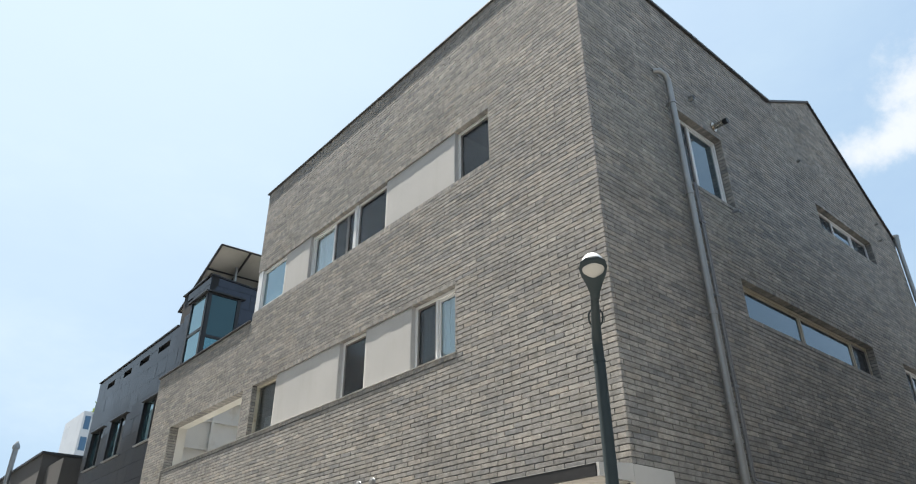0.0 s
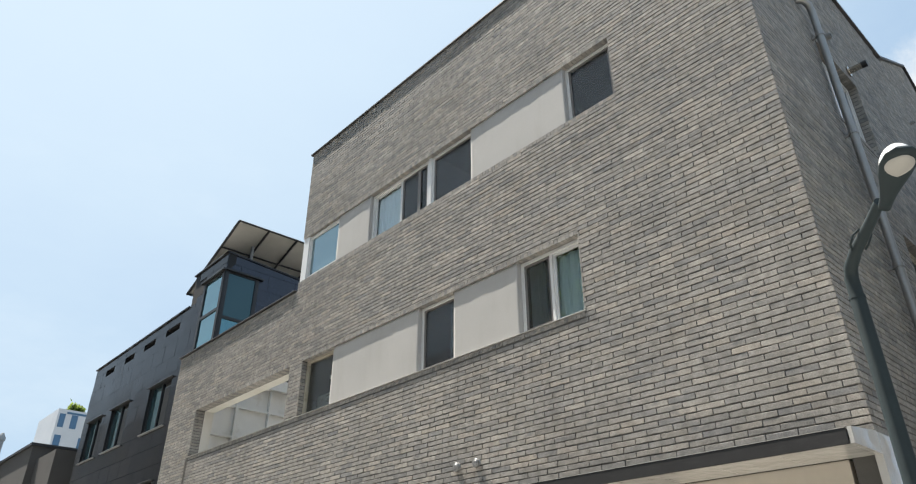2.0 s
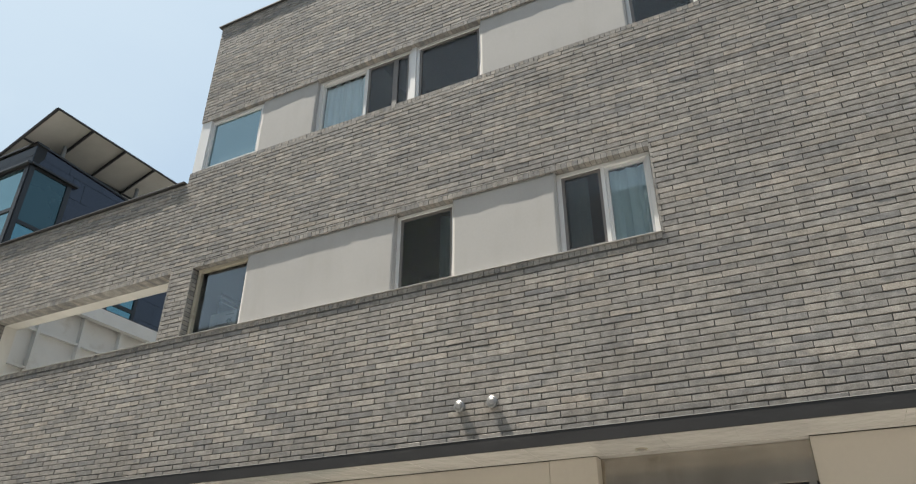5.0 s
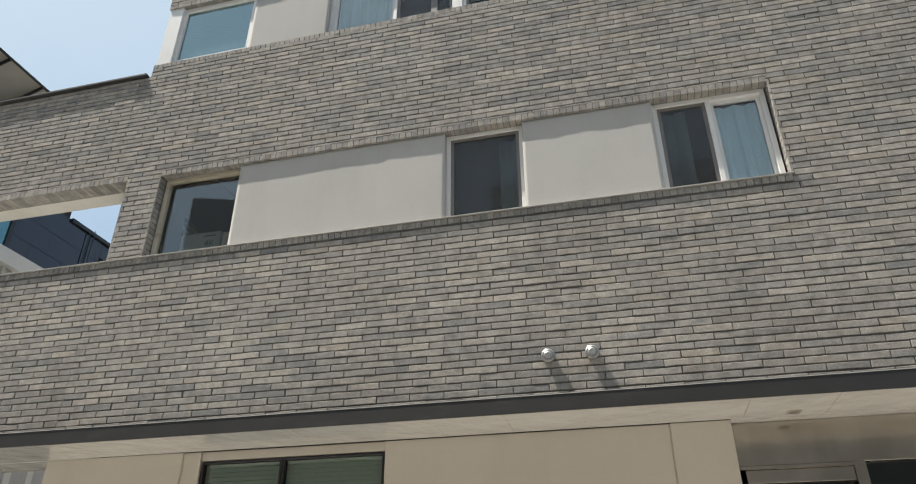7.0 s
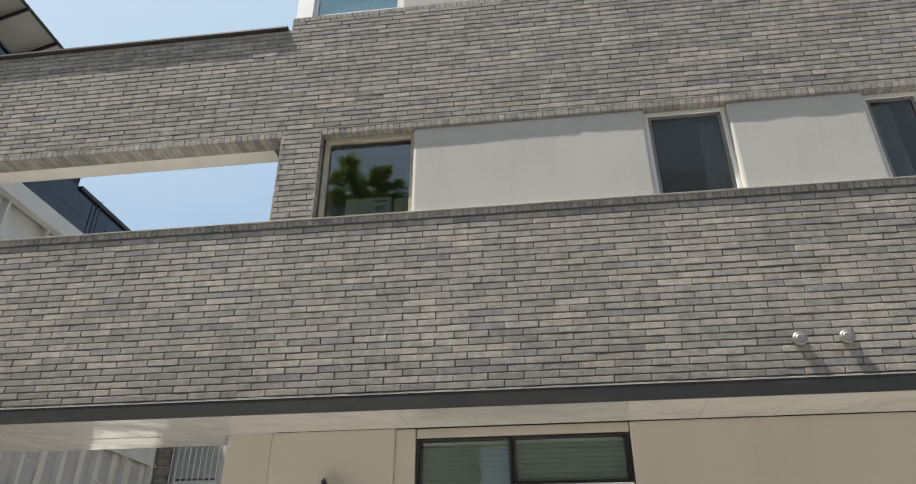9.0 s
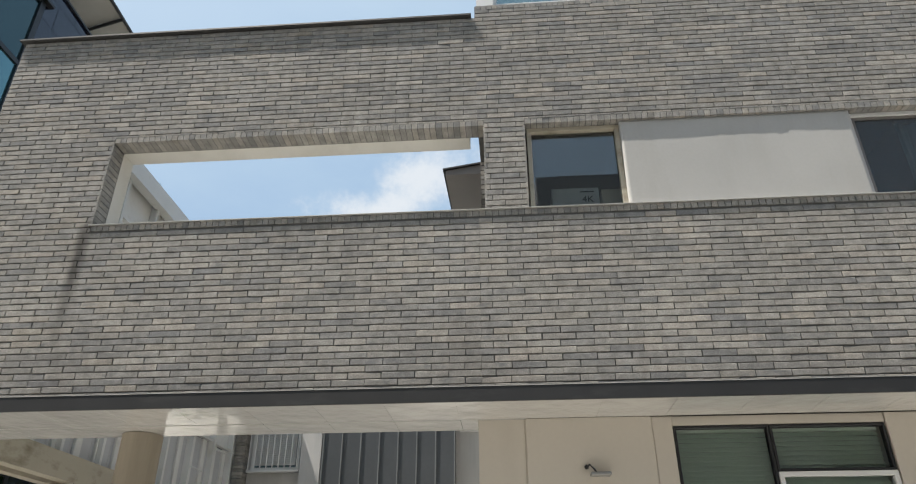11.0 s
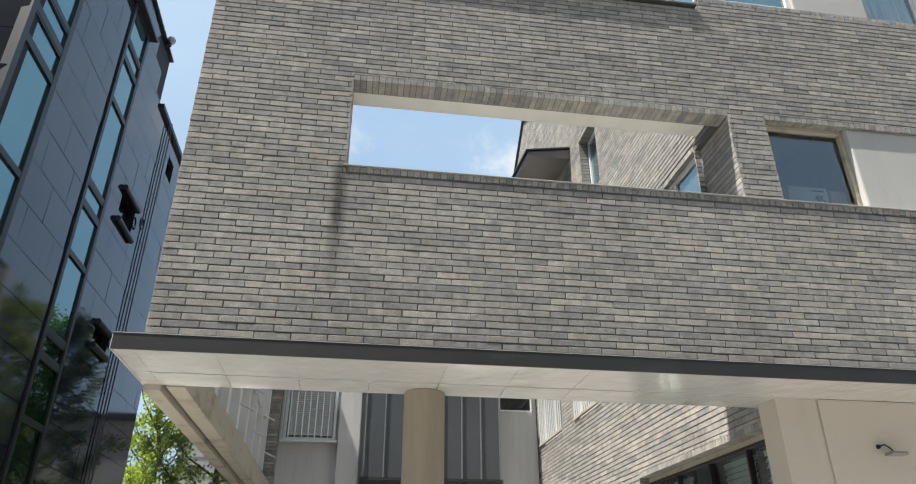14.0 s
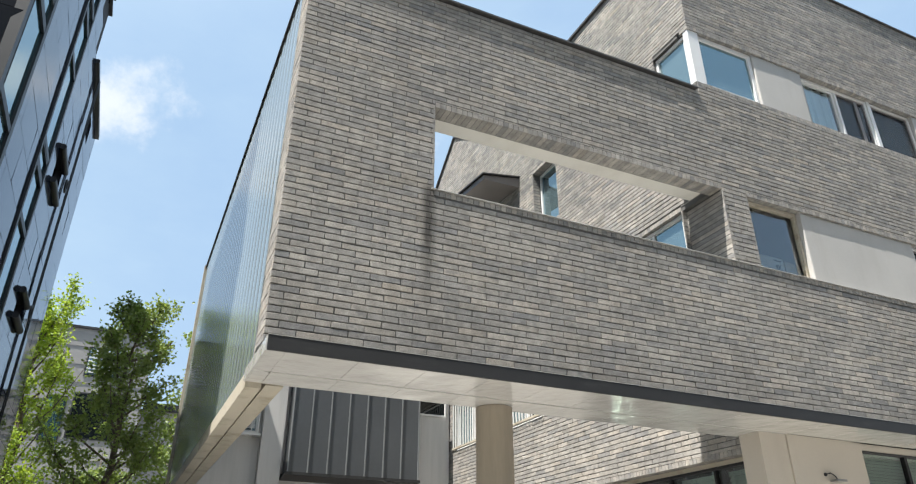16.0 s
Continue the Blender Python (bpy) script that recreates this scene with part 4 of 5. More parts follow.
# dark metal hood projecting from the sunlit wall
hood = empty("window_hood", "dark brown metal hood projecting from the sunlit brick wall", "window hood")
bm = bmesh.new()
hexa(bm, [INNER.at(*p) for p in ((11.45, 8.97, 0.0), (13.3, 9.19, 0.0), (13.3, 9.42, 0.0), (11.45, 9.2, 0.0),
                                 (11.45, 8.96, 0.85), (13.3, 9.18, 0.85), (13.3, 9.3, 0.85), (11.45, 9.06, 0.85))])
part("shell", bm, M_SCREENF, hood)
bm = bmesh.new()
hexa(bm, [INNER.at(*p) for p in ((11.4, 9.2, 0.0), (13.35, 9.43, 0.0), (13.35, 9.46, 0.0), (11.4, 9.23, 0.0),
                                 (11.4, 9.06, 0.9), (13.35, 9.31, 0.9), (13.35, 9.34, 0.9), (11.4, 9.09, 0.9))])
part("cap", bm, M_FASCIA, hood, "grey metal cap with a thin bright edge")

# ---- canopy over the ground floor ----
Z_SOF = 2.86
canopy = tagged(new("canopy"), "projecting canopy with dark metal fascia and glossy white soffit", "canopy", kind="structure")
one_box("fascia", FRONT, (4.5, 20.25, Z_SOF - 0.01, Z_SOF + 0.115, 0.55, 0.57), M_FASCIA, canopy, "dark grey metal fascia", 0.003)
bm = bmesh.new()
hexa(bm, [FRONT.at(*p) for p in ((4.47, Z_SOF + 0.05, -0.002), (20.25, Z_SOF + 0.05, -0.002), (20.25, 3.03, -0.002), (4.47, 3.03, -0.002),
                                 (4.5, Z_SOF + 0.02, 0.55), (20.25, Z_SOF + 0.02, 0.55), (20.25, Z_SOF + 0.105, 0.55), (4.5, Z_SOF + 0.105, 0.55))])
part("deck", bm, M_COPING, canopy)
one_box("flashing", FRONT, (4.5, 20.25, 2.976, 2.98, 0.0, 0.573), M_SILL, canopy, "thin pale flashing along the top of the fascia")
one_box("soffit_panel", FRONT, (6.383, 8.187, Z_SOF - 0.004, Z_SOF + 0.014, -0.24, -0.048), M_SOFFIT, canopy)
one_box("soffit_backing", FRONT, (4.51, 20.235, Z_SOF + 0.0, Z_SOF + 0.012, -0.038, 0.546), M_SOFFIT, canopy)
y = 4.5
while y < 20.2:
    b = min(y + 0.6, 20.24)
    one_box("soffit_panel", FRONT, (y + 0.002, b - 0.002, Z_SOF - 0.004, Z_SOF + 0.014, -0.04, 0.548), M_SOFFIT, canopy)
    if y > 14.0:
        one_box("soffit_panel", FRONT, (y + 0.002, b - 0.002, Z_SOF - 0.008, Z_SOF + 0.014, -0.43, -0.048), M_SOFFIT, canopy)
    y += 0.6
bm = bmesh.new()
hexa(bm, [SIDE.at(*p) for p in ((5.655, Z_SOF - 0.01, -0.02), (6.212, Z_SOF - 0.01, -0.02), (6.212, 3.035, -0.02), (5.655, 2.98, -0.02),
                                (5.655, Z_SOF - 0.01, 0.012), (6.212, Z_SOF - 0.01, 0.012), (6.212, 3.035, 0.012), (5.655, 2.98, 0.012))])
part("end_panel", bm, M_SOFFIT, canopy, "white metal end of the canopy")
one_box("corner_panel", SIDE, (6.215, 6.93, 0.0, 3.03, -0.05, 0.014), M_SOFFIT, canopy, "white metal cladding at the corner")
ENDC = Plane((0, 20.25, 0), (1, 0, 0), (0, 1, 0))
one_box("end_panel", ENDC, (5.66, 6.65, Z_SOF - 0.01, Z_SOF + 0.1, -0.01, 0.008), M_SOFFIT, canopy, "white metal end of the canopy")

# round column
column = empty("column", "round concrete column under the canopy", "column")
bm = bmesh.new()
tube(bm, [(6.6, 17.79, fall(17.8) + 0.1), (6.6, 17.79, Z_SOF - 0.012)], 0.185, 36)
part("shaft", bm, M_CONCRETE, column, smooth=True)
bm = bmesh.new()
tube(bm, [(6.6, 17.79, fall(17.8) + 0.1), (6.6, 17.79, fall(17.8) + 0.2)], 0.2, 36)
part("foot", bm, M_CONCRETE, column, smooth=True)

# ---- ground floor front ----
wall_ground = tagged(new("wall_ground"), "smooth cream panelled ground floor wall under the canopy", "wall", kind="structure")
one_box("cream_pier", GROUNDF, (14.13, 14.54, -0.5, Z_SOF - 0.006, -0.3, 0.0), M_CREAM, wall_ground, bevel=0.003)
for a, b, d in ((12.85, 13.02, 0.0), (13.03, 14.12, 0.018), (8.66, 11.05, 0.0), (8.19, 8.65, 0.012), (4.75, 6.38, 0.0)):
    one_box("cream_panel", GROUNDF, (a, b, -0.5, Z_SOF - 0.006, -0.25, d), M_CREAM, wall_ground, bevel=0.003)
one_box("panel_backing", GROUNDF, (8.2, 11.04, -0.5, Z_SOF - 0.008, -0.24, -0.006), M_CREAM, wall_ground)
one_box("panel_backing", GROUNDF, (12.86, 14.5, -0.5, Z_SOF - 0.008, -0.24, -0.006), M_CREAM, wall_ground)
one_box("cream_panel", GROUNDF, (11.055, 12.845, -0.5, 1.5, -0.25, 0.0), M_CREAM, wall_ground)
one_box("cream_panel", GROUNDF, (11.055, 12.845, 2.775, Z_SOF - 0.006, -0.2, -0.02), M_CREAM, wall_ground)
window(GROUNDF, (12.03, 12.84, 1.5, 2.77), 0.02, [(1.0, "clear")], "dark-framed window with green-grey blinds", 0.022, M_BLACKFRAME, sash=0.0)
window(GROUNDF, (11.06, 12.025, 2.38, 2.77), 0.02, [(1.0, "clear")], "dark-framed upper light with green-grey blinds", 0.022, M_BLACKFRAME, sash=0.0)
window(GROUNDF, (11.06, 12.025, 1.5, 2.375), 0.01, [(1.0, "clear")], "pale-framed lower sash with blinds", 0.04, M_PVC, sash=0.0)
blind(GROUNDF, 11.1, 12.8, 1.52, 2.73, 0.12, M_GREENBLIND, "green-grey slatted blind filling the ground floor window", 0.04)
bm = bmesh.new()
box(bm, 7.4, 7.5, 4.75, 12.9, -0.5, 2.89)
tagged(part("wall_inside", bm, M_INSIDE), "plain inner wall behind the ground floor", "wall", kind="structure")
bm = bmesh.new()
box(bm, 6.65, 14.9, 4.75, 14.25, 2.9, 3.0)
tagged(part("ceiling", bm, M_INSIDE), "plain ground floor ceiling", "ceiling", kind="structure")

entrance = tagged(new("door_1"), "brushed steel entrance portal with dark glass door", "entrance door", kind="structure")
one_box("header", GROUNDF, (6.382, 8.188, 2.52, Z_SOF - 0.006, -0.2, -0.12), M_STEEL, entrance, "brushed steel header panel", 0.003)
one_box("side_panel", GROUNDF, (7.36, 8.13, 2.39, 2.488, -0.22, -0.13), M_STEEL, entrance, "brushed steel strip above the side light", 0.003)
one_box("pane", GROUNDF, (7.36, 8.17, -0.2, 2.39, -0.19, -0.18), M_DARKGLASS, entrance, "dark reflecting glass")
one_box("door_frame", GROUNDF, (8.13, 8.185, -0.3, 2.39, -0.18, -0.12), M_STEEL, entrance)
one_box("edge_trim", GROUNDF, (7.3, 8.17, 2.49, 2.515, -0.2, -0.1), M_STEEL, entrance)
one_box("door_frame", GROUNDF, (7.28, 7.36, -0.3, 2.52, -0.2, -0.11), M_STEEL, entrance)
one_box("door_frame", GROUNDF, (6.4, 6.46, -0.3, 2.52, -0.2, -0.11), M_STEEL, entrance)
one_box("pane", GROUNDF, (6.46, 7.28, -0.2, 2.52, -0.19, -0.18), M_DARKGLASS, entrance, "dark reflecting glass")

# downlight in the soffit
spot = empty("soffit_light", "round recessed downlight in the soffit", "downlight")
bm = bmesh.new()
tube(bm, [(6.15, 7.74, Z_SOF - 0.012), (6.15, 7.74, Z_SOF + 0.005)], 0.055, 20)
part("ring", bm, M_RAIL, spot, smooth=False)
bm = bmesh.new()
tube(bm, [(6.15, 7.74, Z_SOF - 0.014), (6.15, 7.74, Z_SOF - 0.006)], 0.04, 20)
part("lens", bm, M_SCREENF, spot)

# weep slots in the lowest courses
y = 5.2
while y < 20.0:
    one_box("weep_slot", FRONT, (y, y + 0.011, 2.97 + BH + 0.006, 2.97 + 2 * BH - 0.006, -0.02, 0.0035), M_JOINT, wall_front)
    y += 1.03

# wall vents on the street wall
for y in (9.575, 9.2):
    vent = empty("wall_vent", "round stainless steel vent cap on the brick wall", "vent", group="wall vents")
    bm = bmesh.new()
    tube(bm, [FRONT.at(y, 3.474, d) for d in (0.002, 0.012, 0.014, 0.03)], [0.056, 0.056, 0.046, 0.046], 20)
    part("collar", bm, M_ALU, vent, smooth=True)
    bm = bmesh.new()
    tube(bm, [FRONT.at(y, 3.474, d) for d in (0.022, 0.026, 0.042, 0.05)], [0.05, 0.06, 0.06, 0.048], 24)
    part("cap", bm, M_ALU, vent, "ringed steel cap with a dished face")
    bm = bmesh.new()
    tube(bm, [FRONT.at(y, 3.474, d) for d in (0.049, 0.052, 0.055)], [0.038, 0.036, 0.026], 20)
    part("boss", bm, M_GALV, vent, smooth=True)

# small camera bracket on the cream wall
arm = empty("wall_lamp", "small pale floodlight on a dark bracket", "wall light")
bm = bmesh.new()
box(bm, 6.13, 6.235, 13.43, 13.6, 2.343, 2.37, 0.006)
part("housing", bm, M_GALV, arm)
one_tube("bracket", [(6.26, 13.62, 2.43), (6.2, 13.6, 2.44), (6.17, 13.57, 2.4), (6.17, 13.55, 2.37)], 0.007, M_BLACKFRAME, arm, "dark curved bracket")
bm = bmesh.new()
tube(bm, [(6.262, 13.62, 2.43), (6.25, 13.62, 2.43)], 0.02, 14)
part("base", bm, M_BLACKFRAME, arm)

# ---- pipes on the gable wall ----
pipe = empty("downpipe", "grey galvanised downpipe fixed to the gable wall", "downpipe")
PX, PD = 8.27, 0.11
bm = bmesh.new()
tube(bm, [SIDE.at(PX, z, PD) for z in (-0.1, 3.4)], 0.056, 14)
part("lower_pipe", bm, M_GALV, pipe, smooth=True)
bm = bmesh.new()
tube(bm, [SIDE.at(PX, 3.4, PD), SIDE.at(PX, 9.15, PD), SIDE.at(PX - 0.01, 9.26, PD), SIDE.at(PX - 0.06, 9.36, PD), SIDE.at(PX - 0.16, 9.41, PD - 0.03), SIDE.at(PX - 0.22, 9.42, 0.0)], 0.05, 14)
part("upper_pipe", bm, M_GALV, pipe, smooth=True)
for z in (3.5, 4.0, 5.2, 7.1, 8.8):
    bm = bmesh.new()
    tube(bm, [SIDE.at(PX, z, PD), SIDE.at(PX, z + 0.05, PD)], 0.062, 14)
    pbox(bm, SIDE, PX - 0.02, PX + 0.02, z, z + 0.04, 0.0, PD - 0.05)
    part("bracket", bm, M_GALV, pipe)
conduit = empty("conduit", "pair of thin grey conduits on the gable wall", "conduit")
for o in (0.0, 0.05):
    one_tube("line", [SIDE.at(8.62 + o, 7.5, 0.03), SIDE.at(8.62 + o, 3.14, 0.03), SIDE.at(8.66 + o, 3.08 + o, 0.03), SIDE.at(12.0, 3.06 + o, 0.03)], 0.014, M_CONDUIT, conduit, sides=8)
for z in (4.3, 5.6, 6.8):
    one_box("clip", SIDE, (8.59, 8.7, z, z + 0.03, 0.0, 0.05), M_CONDUIT, conduit)
flue = empty("flue", "steel exhaust pipe jutting from the gable wall", "flue")
one_tube("tube", [SIDE.at(9.72, 9.12, 0.0), SIDE.at(9.72, 9.12, 0.27)], 0.05, M_STEEL, flue)
one_tube("flange", [SIDE.at(9.72, 9.12, 0.0), SIDE.at(9.72, 9.12, 0.02)], 0.09, M_STEEL, flue)
one_tube("tip", [SIDE.at(9.72, 9.12, 0.2), SIDE.at(9.72, 9.12, 0.275)], 0.054, M_BLACKFRAME, flue)
for u, z in ((9.1, 9.42), (13.15, 9.95), (16.95, 9.85), (16.9, 9.4)):
    v = empty("wall_vent", "small round outlet in the gable wall", "vent", group="gable outlets")
    r = 0.05 if u < 10 else 0.03
    one_tube("collar", [SIDE.at(u, z, 0.0), SIDE.at(u, z, 0.07)], r, M_GALV, v)
    one_tube("mouth", [SIDE.at(u, z, 0.06), SIDE.at(u, z, 0.075)], r * 0.75, M_BLACKFRAME, v)
spout = empty("downpipe", "grey rear downpipe below the eave", "downpipe")
one_tube("hopper", [SIDE.at(18.02, 9.9, 0.06), SIDE.at(18.02, 9.6, 0.06)], [0.09, 0.06], M_GALV, spout)
one_tube("upper_pipe", [SIDE.at(18.02, 9.6, 0.06), SIDE.at(18.02, 0.0, 0.06)], 0.05, M_GALV, spout)
tap = empty("overflow_pipe", "short overflow pipe under a window sill", "pipe")
one_tube("tube", [SIDE.at(9.75, 7.42, 0.0), SIDE.at(9.75, 7.4, 0.12)], 0.025, M_CONDUIT, tap)

# ---- street lamp ----
lamp = empty("street_lamp", "dark green street lamp with a pale round lens", "street lamp")
LX, LY = 5.3, 4.05
g0 = fall(LY)
one_tube("base", [(LX, LY, g0 + 0.1), (LX, LY, g0 + 0.5), (LX, LY, g0 + 0.56)], [0.1, 0.1, 0.07], M_POLE, lamp, sides=18)
one_tube("pole", [(LX, LY, g0 + 0.5), (LX, LY, 3.82)], [0.066, 0.056], M_POLE, lamp, sides=18)
one_tube("pole_top", [(LX, LY, 3.82), (LX, LY, 3.98), (LX - 0.04, LY - 0.03, 4.06), (LX - 0.16, LY - 0.13, 4.12), (LX - 0.42, LY - 0.34, 4.17), (LX - 0.6, LY - 0.48, 4.21)],
         [0.053, 0.052, 0.05, 0.045, 0.04, 0.036], M_POLE, lamp, sides=16)
one_tube("ring", [(LX, LY, 3.81), (LX, LY, 3.835)], 0.06, M_POLE, lamp, sides=18)
for s in (-1, 1):
    one_tube("loop", [(LX - 0.2 + 0.03 * s, LY - 0.16 - 0.036 * s, 4.1), (LX - 0.23 + 0.042 * s, LY - 0.185 - 0.05 * s, 4.13), (LX - 0.29 + 0.042 * s, LY - 0.235 - 0.05 * s, 4.165), (LX - 0.34 + 0.025 * s, LY - 0.275 - 0.03 * s, 4.18)],
             0.009, M_POLE, lamp, sides=8)
HD = Vector((-0.78, -0.62, 0.36)).normalized()
HU = Vector((0.78 * 0.36, 0.62 * 0.36, 1.0)).normalized()
HC = Vector((4.42, 3.34, 4.27))
lat = Vector((HD.y, -HD.x, 0)).normalized()


def shell(rows, material, name, label="", sides=22):
    """Rows of (along, half width, z, lift of the lower side) swept as an oval shell."""
    bm = bmesh.new()
    rings = []
    for a, w, top, bot in rows:
        ring = []
        for k in range(sides):
            t = 2 * math.pi * k / sides
            zz = top * max(0, math.sin(t)) - bot * max(0, -math.sin(t))
            ring.append(bm.verts.new(HC + HD * a + lat * (w * math.cos(t)) + HU * zz))
        rings.append(ring)
    for r0, r1 in zip(rings, rings[1:]):
        for k in range(sides):
            bm.faces.new((r0[k], r0[(k + 1) % sides], r1[(k + 1) % sides], r1[k]))
    bm.faces.new(rings[0])
    bm.faces.new(rings[-1][::-1])
    return part(name, bm, material, lamp, label, smooth=True)


shell([(-0.36, 0.04, 0.04, 0.04), (-0.28, 0.048, 0.04, 0.035), (-0.18, 0.072, 0.03, 0.03), (-0.08, 0.105, 0.02, 0.03), (0.02, 0.122, 0.015, 0.03), (0.1, 0.105, 0.015, 0.03), (0.145, 0.05, 0.01, 0.02)],
      M_POLE, "housing", "dark green cast housing")
dome, disc = [], []
for i in range(1, 14):
    t = math.pi * i / 14
    k = math.sin(t)
    dome.append((0.01 - 0.125 * math.cos(t), 0.108 * k ** 0.8, 0.135 * k ** 0.7, -0.012))
    disc.append((0.015 - 0.088 * math.cos(t), 0.104 * k, -0.02, 0.033 + 0.012 * k))
shell(dome, M_LAMPTOP, "cap", "pale domed cap")
shell(disc, M_LENS, "lens", "pale round lens")

# ---- courtyard ----
bm = bmesh.new()
box(bm, 6.7, 15.0, 14.52, 22.9, -0.5, -0.18)
tagged(part("courtyard_floor", bm, M_COURTFLOOR), "pale concrete courtyard floor", "floor", kind="structure")
bm = bmesh.new()
box(bm, 15.0, 15.25, 14.52, 20.05, -0.5, 6.6)
tagged(part("wall_court", bm, M_STUCCO), "pale stained stucco wall at the back of the courtyard", "wall", kind="structure")
bay = empty("metal_bay", "slate-grey sheet metal bay with upright seams", "bay window")
bm = bmesh.new()
pbox(bm, COURT, 15.42, 18.15, 3.32, 6.4, 0.0, 0.42)
part("body", bm, M_SEAM, bay)
for i in range(8):
    u = 15.42 + (18.15 - 15.42) * i / 7
    one_box("seam", COURT, (u - 0.011, u + 0.011, 3.32, 6.4, 0.4, 0.445), M_SEAMEDGE, bay)
bm = bmesh.new()
hexa(bm, [COURT.at(*p) for p in ((15.38, 3.2, 0.0), (18.2, 3.2, 0.0), (18.2, 3.31, 0.0), (15.38, 3.31, 0.0),
                                 (15.38, 3.26, 0.47), (18.2, 3.26, 0.47), (18.2, 3.315, 0.47), (15.38, 3.315, 0.47))])
part("sill", bm, M_FASCIA, bay)
window(COURT, (14.62, 15.34, 4.78, 5.6), -0.06, [(1.0, "dark")], "small dark window in the stucco wall", 0.03, deep=0.05, sash=0.0)
for a, b in ((18.25, 18.68),):
    pil = one_box("pilaster", COURT, (a, b, -0.5, 6.5, 0.0, 0.22), M_STUCCO)
    tagged(pil, "pale stucco pilaster", "pilaster", kind="structure")
window(COURT, (18.74, 19.78, 4.05, 5.6), -0.06, [(1.0, "blue")], "courtyard window with white blinds and bars", 0.06, deep=0.06, sash=0.0)
blind(COURT, 18.82, 19.7, 4.15, 5.5, -0.06, M_PVC, "white slatted blind on the courtyard window", 0.045)
guard = empty("window_guard", "white painted upright bars in front of a window", "window guard", group="window guards")
one_box("rail", COURT, (18.7, 19.82, 4.0, 4.04, 0.02, 0.2), M_PVC, guard)
for i in range(9):
    u = 18.76 + i * 0.13
    one_box("bar", COURT, (u - 0.01, u + 0.01, 4.04, 5.5, 0.16, 0.18), M_PVC, guard)
bm = bmesh.new()
z = -0.3
while z < 5.6:
    box(bm, 14.7, 15.0, 19.86, 20.08, z + 0.005, z + BH - 0.005)
    z += BH
pier = part("brick_pier", bm, M_BRICK)
tagged(pier, "narrow grey brick pier in the courtyard corner", "pier", kind="structure")

# ---- fluted glass screen at the end of the wing ----
screen = tagged(new("fluted_screen"), "tall fluted glass side screen on a weathered steel rail", "glass screen", kind="structure")
x, rnd = 6.64, random.Random(3)
SCREEN_END = 15.6
while x < SCREEN_END - 0.05:
    verts, faces = [], []
    n = 8
    for i in range(n + 1):
        t = i / n
        o = 0.007 * math.sin(math.pi * t) ** 0.8
        for zz in (Z_SOF + 0.1, Z_LOW - 0.02):
            verts.append(ENDP.at(x + 0.25 * t, zz, 0.0 + o))
    for i in range(n):
        faces.append((2 * i, 2 * i + 2, 2 * i + 3, 2 * i + 1))
    for i in range(n + 1):
        for zz in (Z_SOF + 0.1, Z_LOW - 0.02):
            verts.append(ENDP.at(x + 0.25 * i / n, zz, -0.008))
    k = 2 * (n + 1)
    for i in range(n):
        faces.append((k + 2 * i + 1, k + 2 * i + 3, k + 2 * i + 2, k + 2 * i))
    raw("fluted_strip", verts, faces, M_UGLASS, screen)
    x += 0.25
for i in range(18):
    one_box("inner_sheet", ENDP, (6.66 + i * 0.5, 6.655 + (i + 1) * 0.5, Z_SOF + 0.1, 4.34, -0.03, -0.02), M_SHEET, screen)
    one_box("inner_sheet", ENDP, (6.66 + i * 0.5, 6.66 + (i + 1) * 0.5, 4.4, Z_LOW - 0.05, -0.03, -0.02), M_WHITEMETAL, screen)
    one_box("rib", ENDP, (6.72 + i * 0.5, 6.87 + i * 0.5, Z_SOF + 0.1, 4.34, -0.075, -0.03), M_WHITEMETAL, screen, bevel=0.006)
one_box("bottom_rail", ENDP, (6.64, SCREEN_END, Z_SOF - 0.06, Z_SOF + 0.09, -0.1, 0.04), M_RAIL, screen, "weathered cream steel channel")
one_box("inner_rail", ENDP, (6.66, SCREEN_END, Z_SOF - 0.02, Z_SOF + 0.3, -0.3, -0.14), M_RAIL, screen, "weathered cream steel channel")
one_box("top_rail", ENDP, (6.64, SCREEN_END, Z_LOW - 0.025, Z_LOW + 0.02, -0.14, 0.03), M_FASCIA, screen, "dark metal capping")
one_box("inner_top", ENDP, (6.66, SCREEN_END, Z_LOW - 0.35, Z_LOW - 0.05, -0.26, -0.1), M_WHITEMETAL, screen, "white steel head beam")
for zz in (4.35, 5.95, 6.75):
    one_box("crossbar", ENDP, (6.66, SCREEN_END, zz, zz + 0.05, -0.12, -0.03), M_WHITEMETAL, screen)
for i in range(10):
    u = 6.9 + i * 0.95
    one_box("stud", ENDP, (u, u + 0.06, Z_SOF + 0.1, Z_LOW - 0.05, -0.15, -0.02), M_WHITEMETAL, screen)
for i in range(9):
    u = 7.0 + i * 0.95
    one_tube("stay", [ENDP.at(u, Z_SOF + 0.9 + 0.5 * (i % 2), -0.08), ENDP.at(u + 0.02, Z_SOF + 0.78 + 0.5 * (i % 2), -0.36)], 0.016, M_WHITEMETAL, screen, sides=8)
one_box("end_post", ENDP, (SCREEN_END, SCREEN_END + 0.12, -0.5, Z_LOW + 0.03, -0.2, 0.05), M_RAIL, screen)

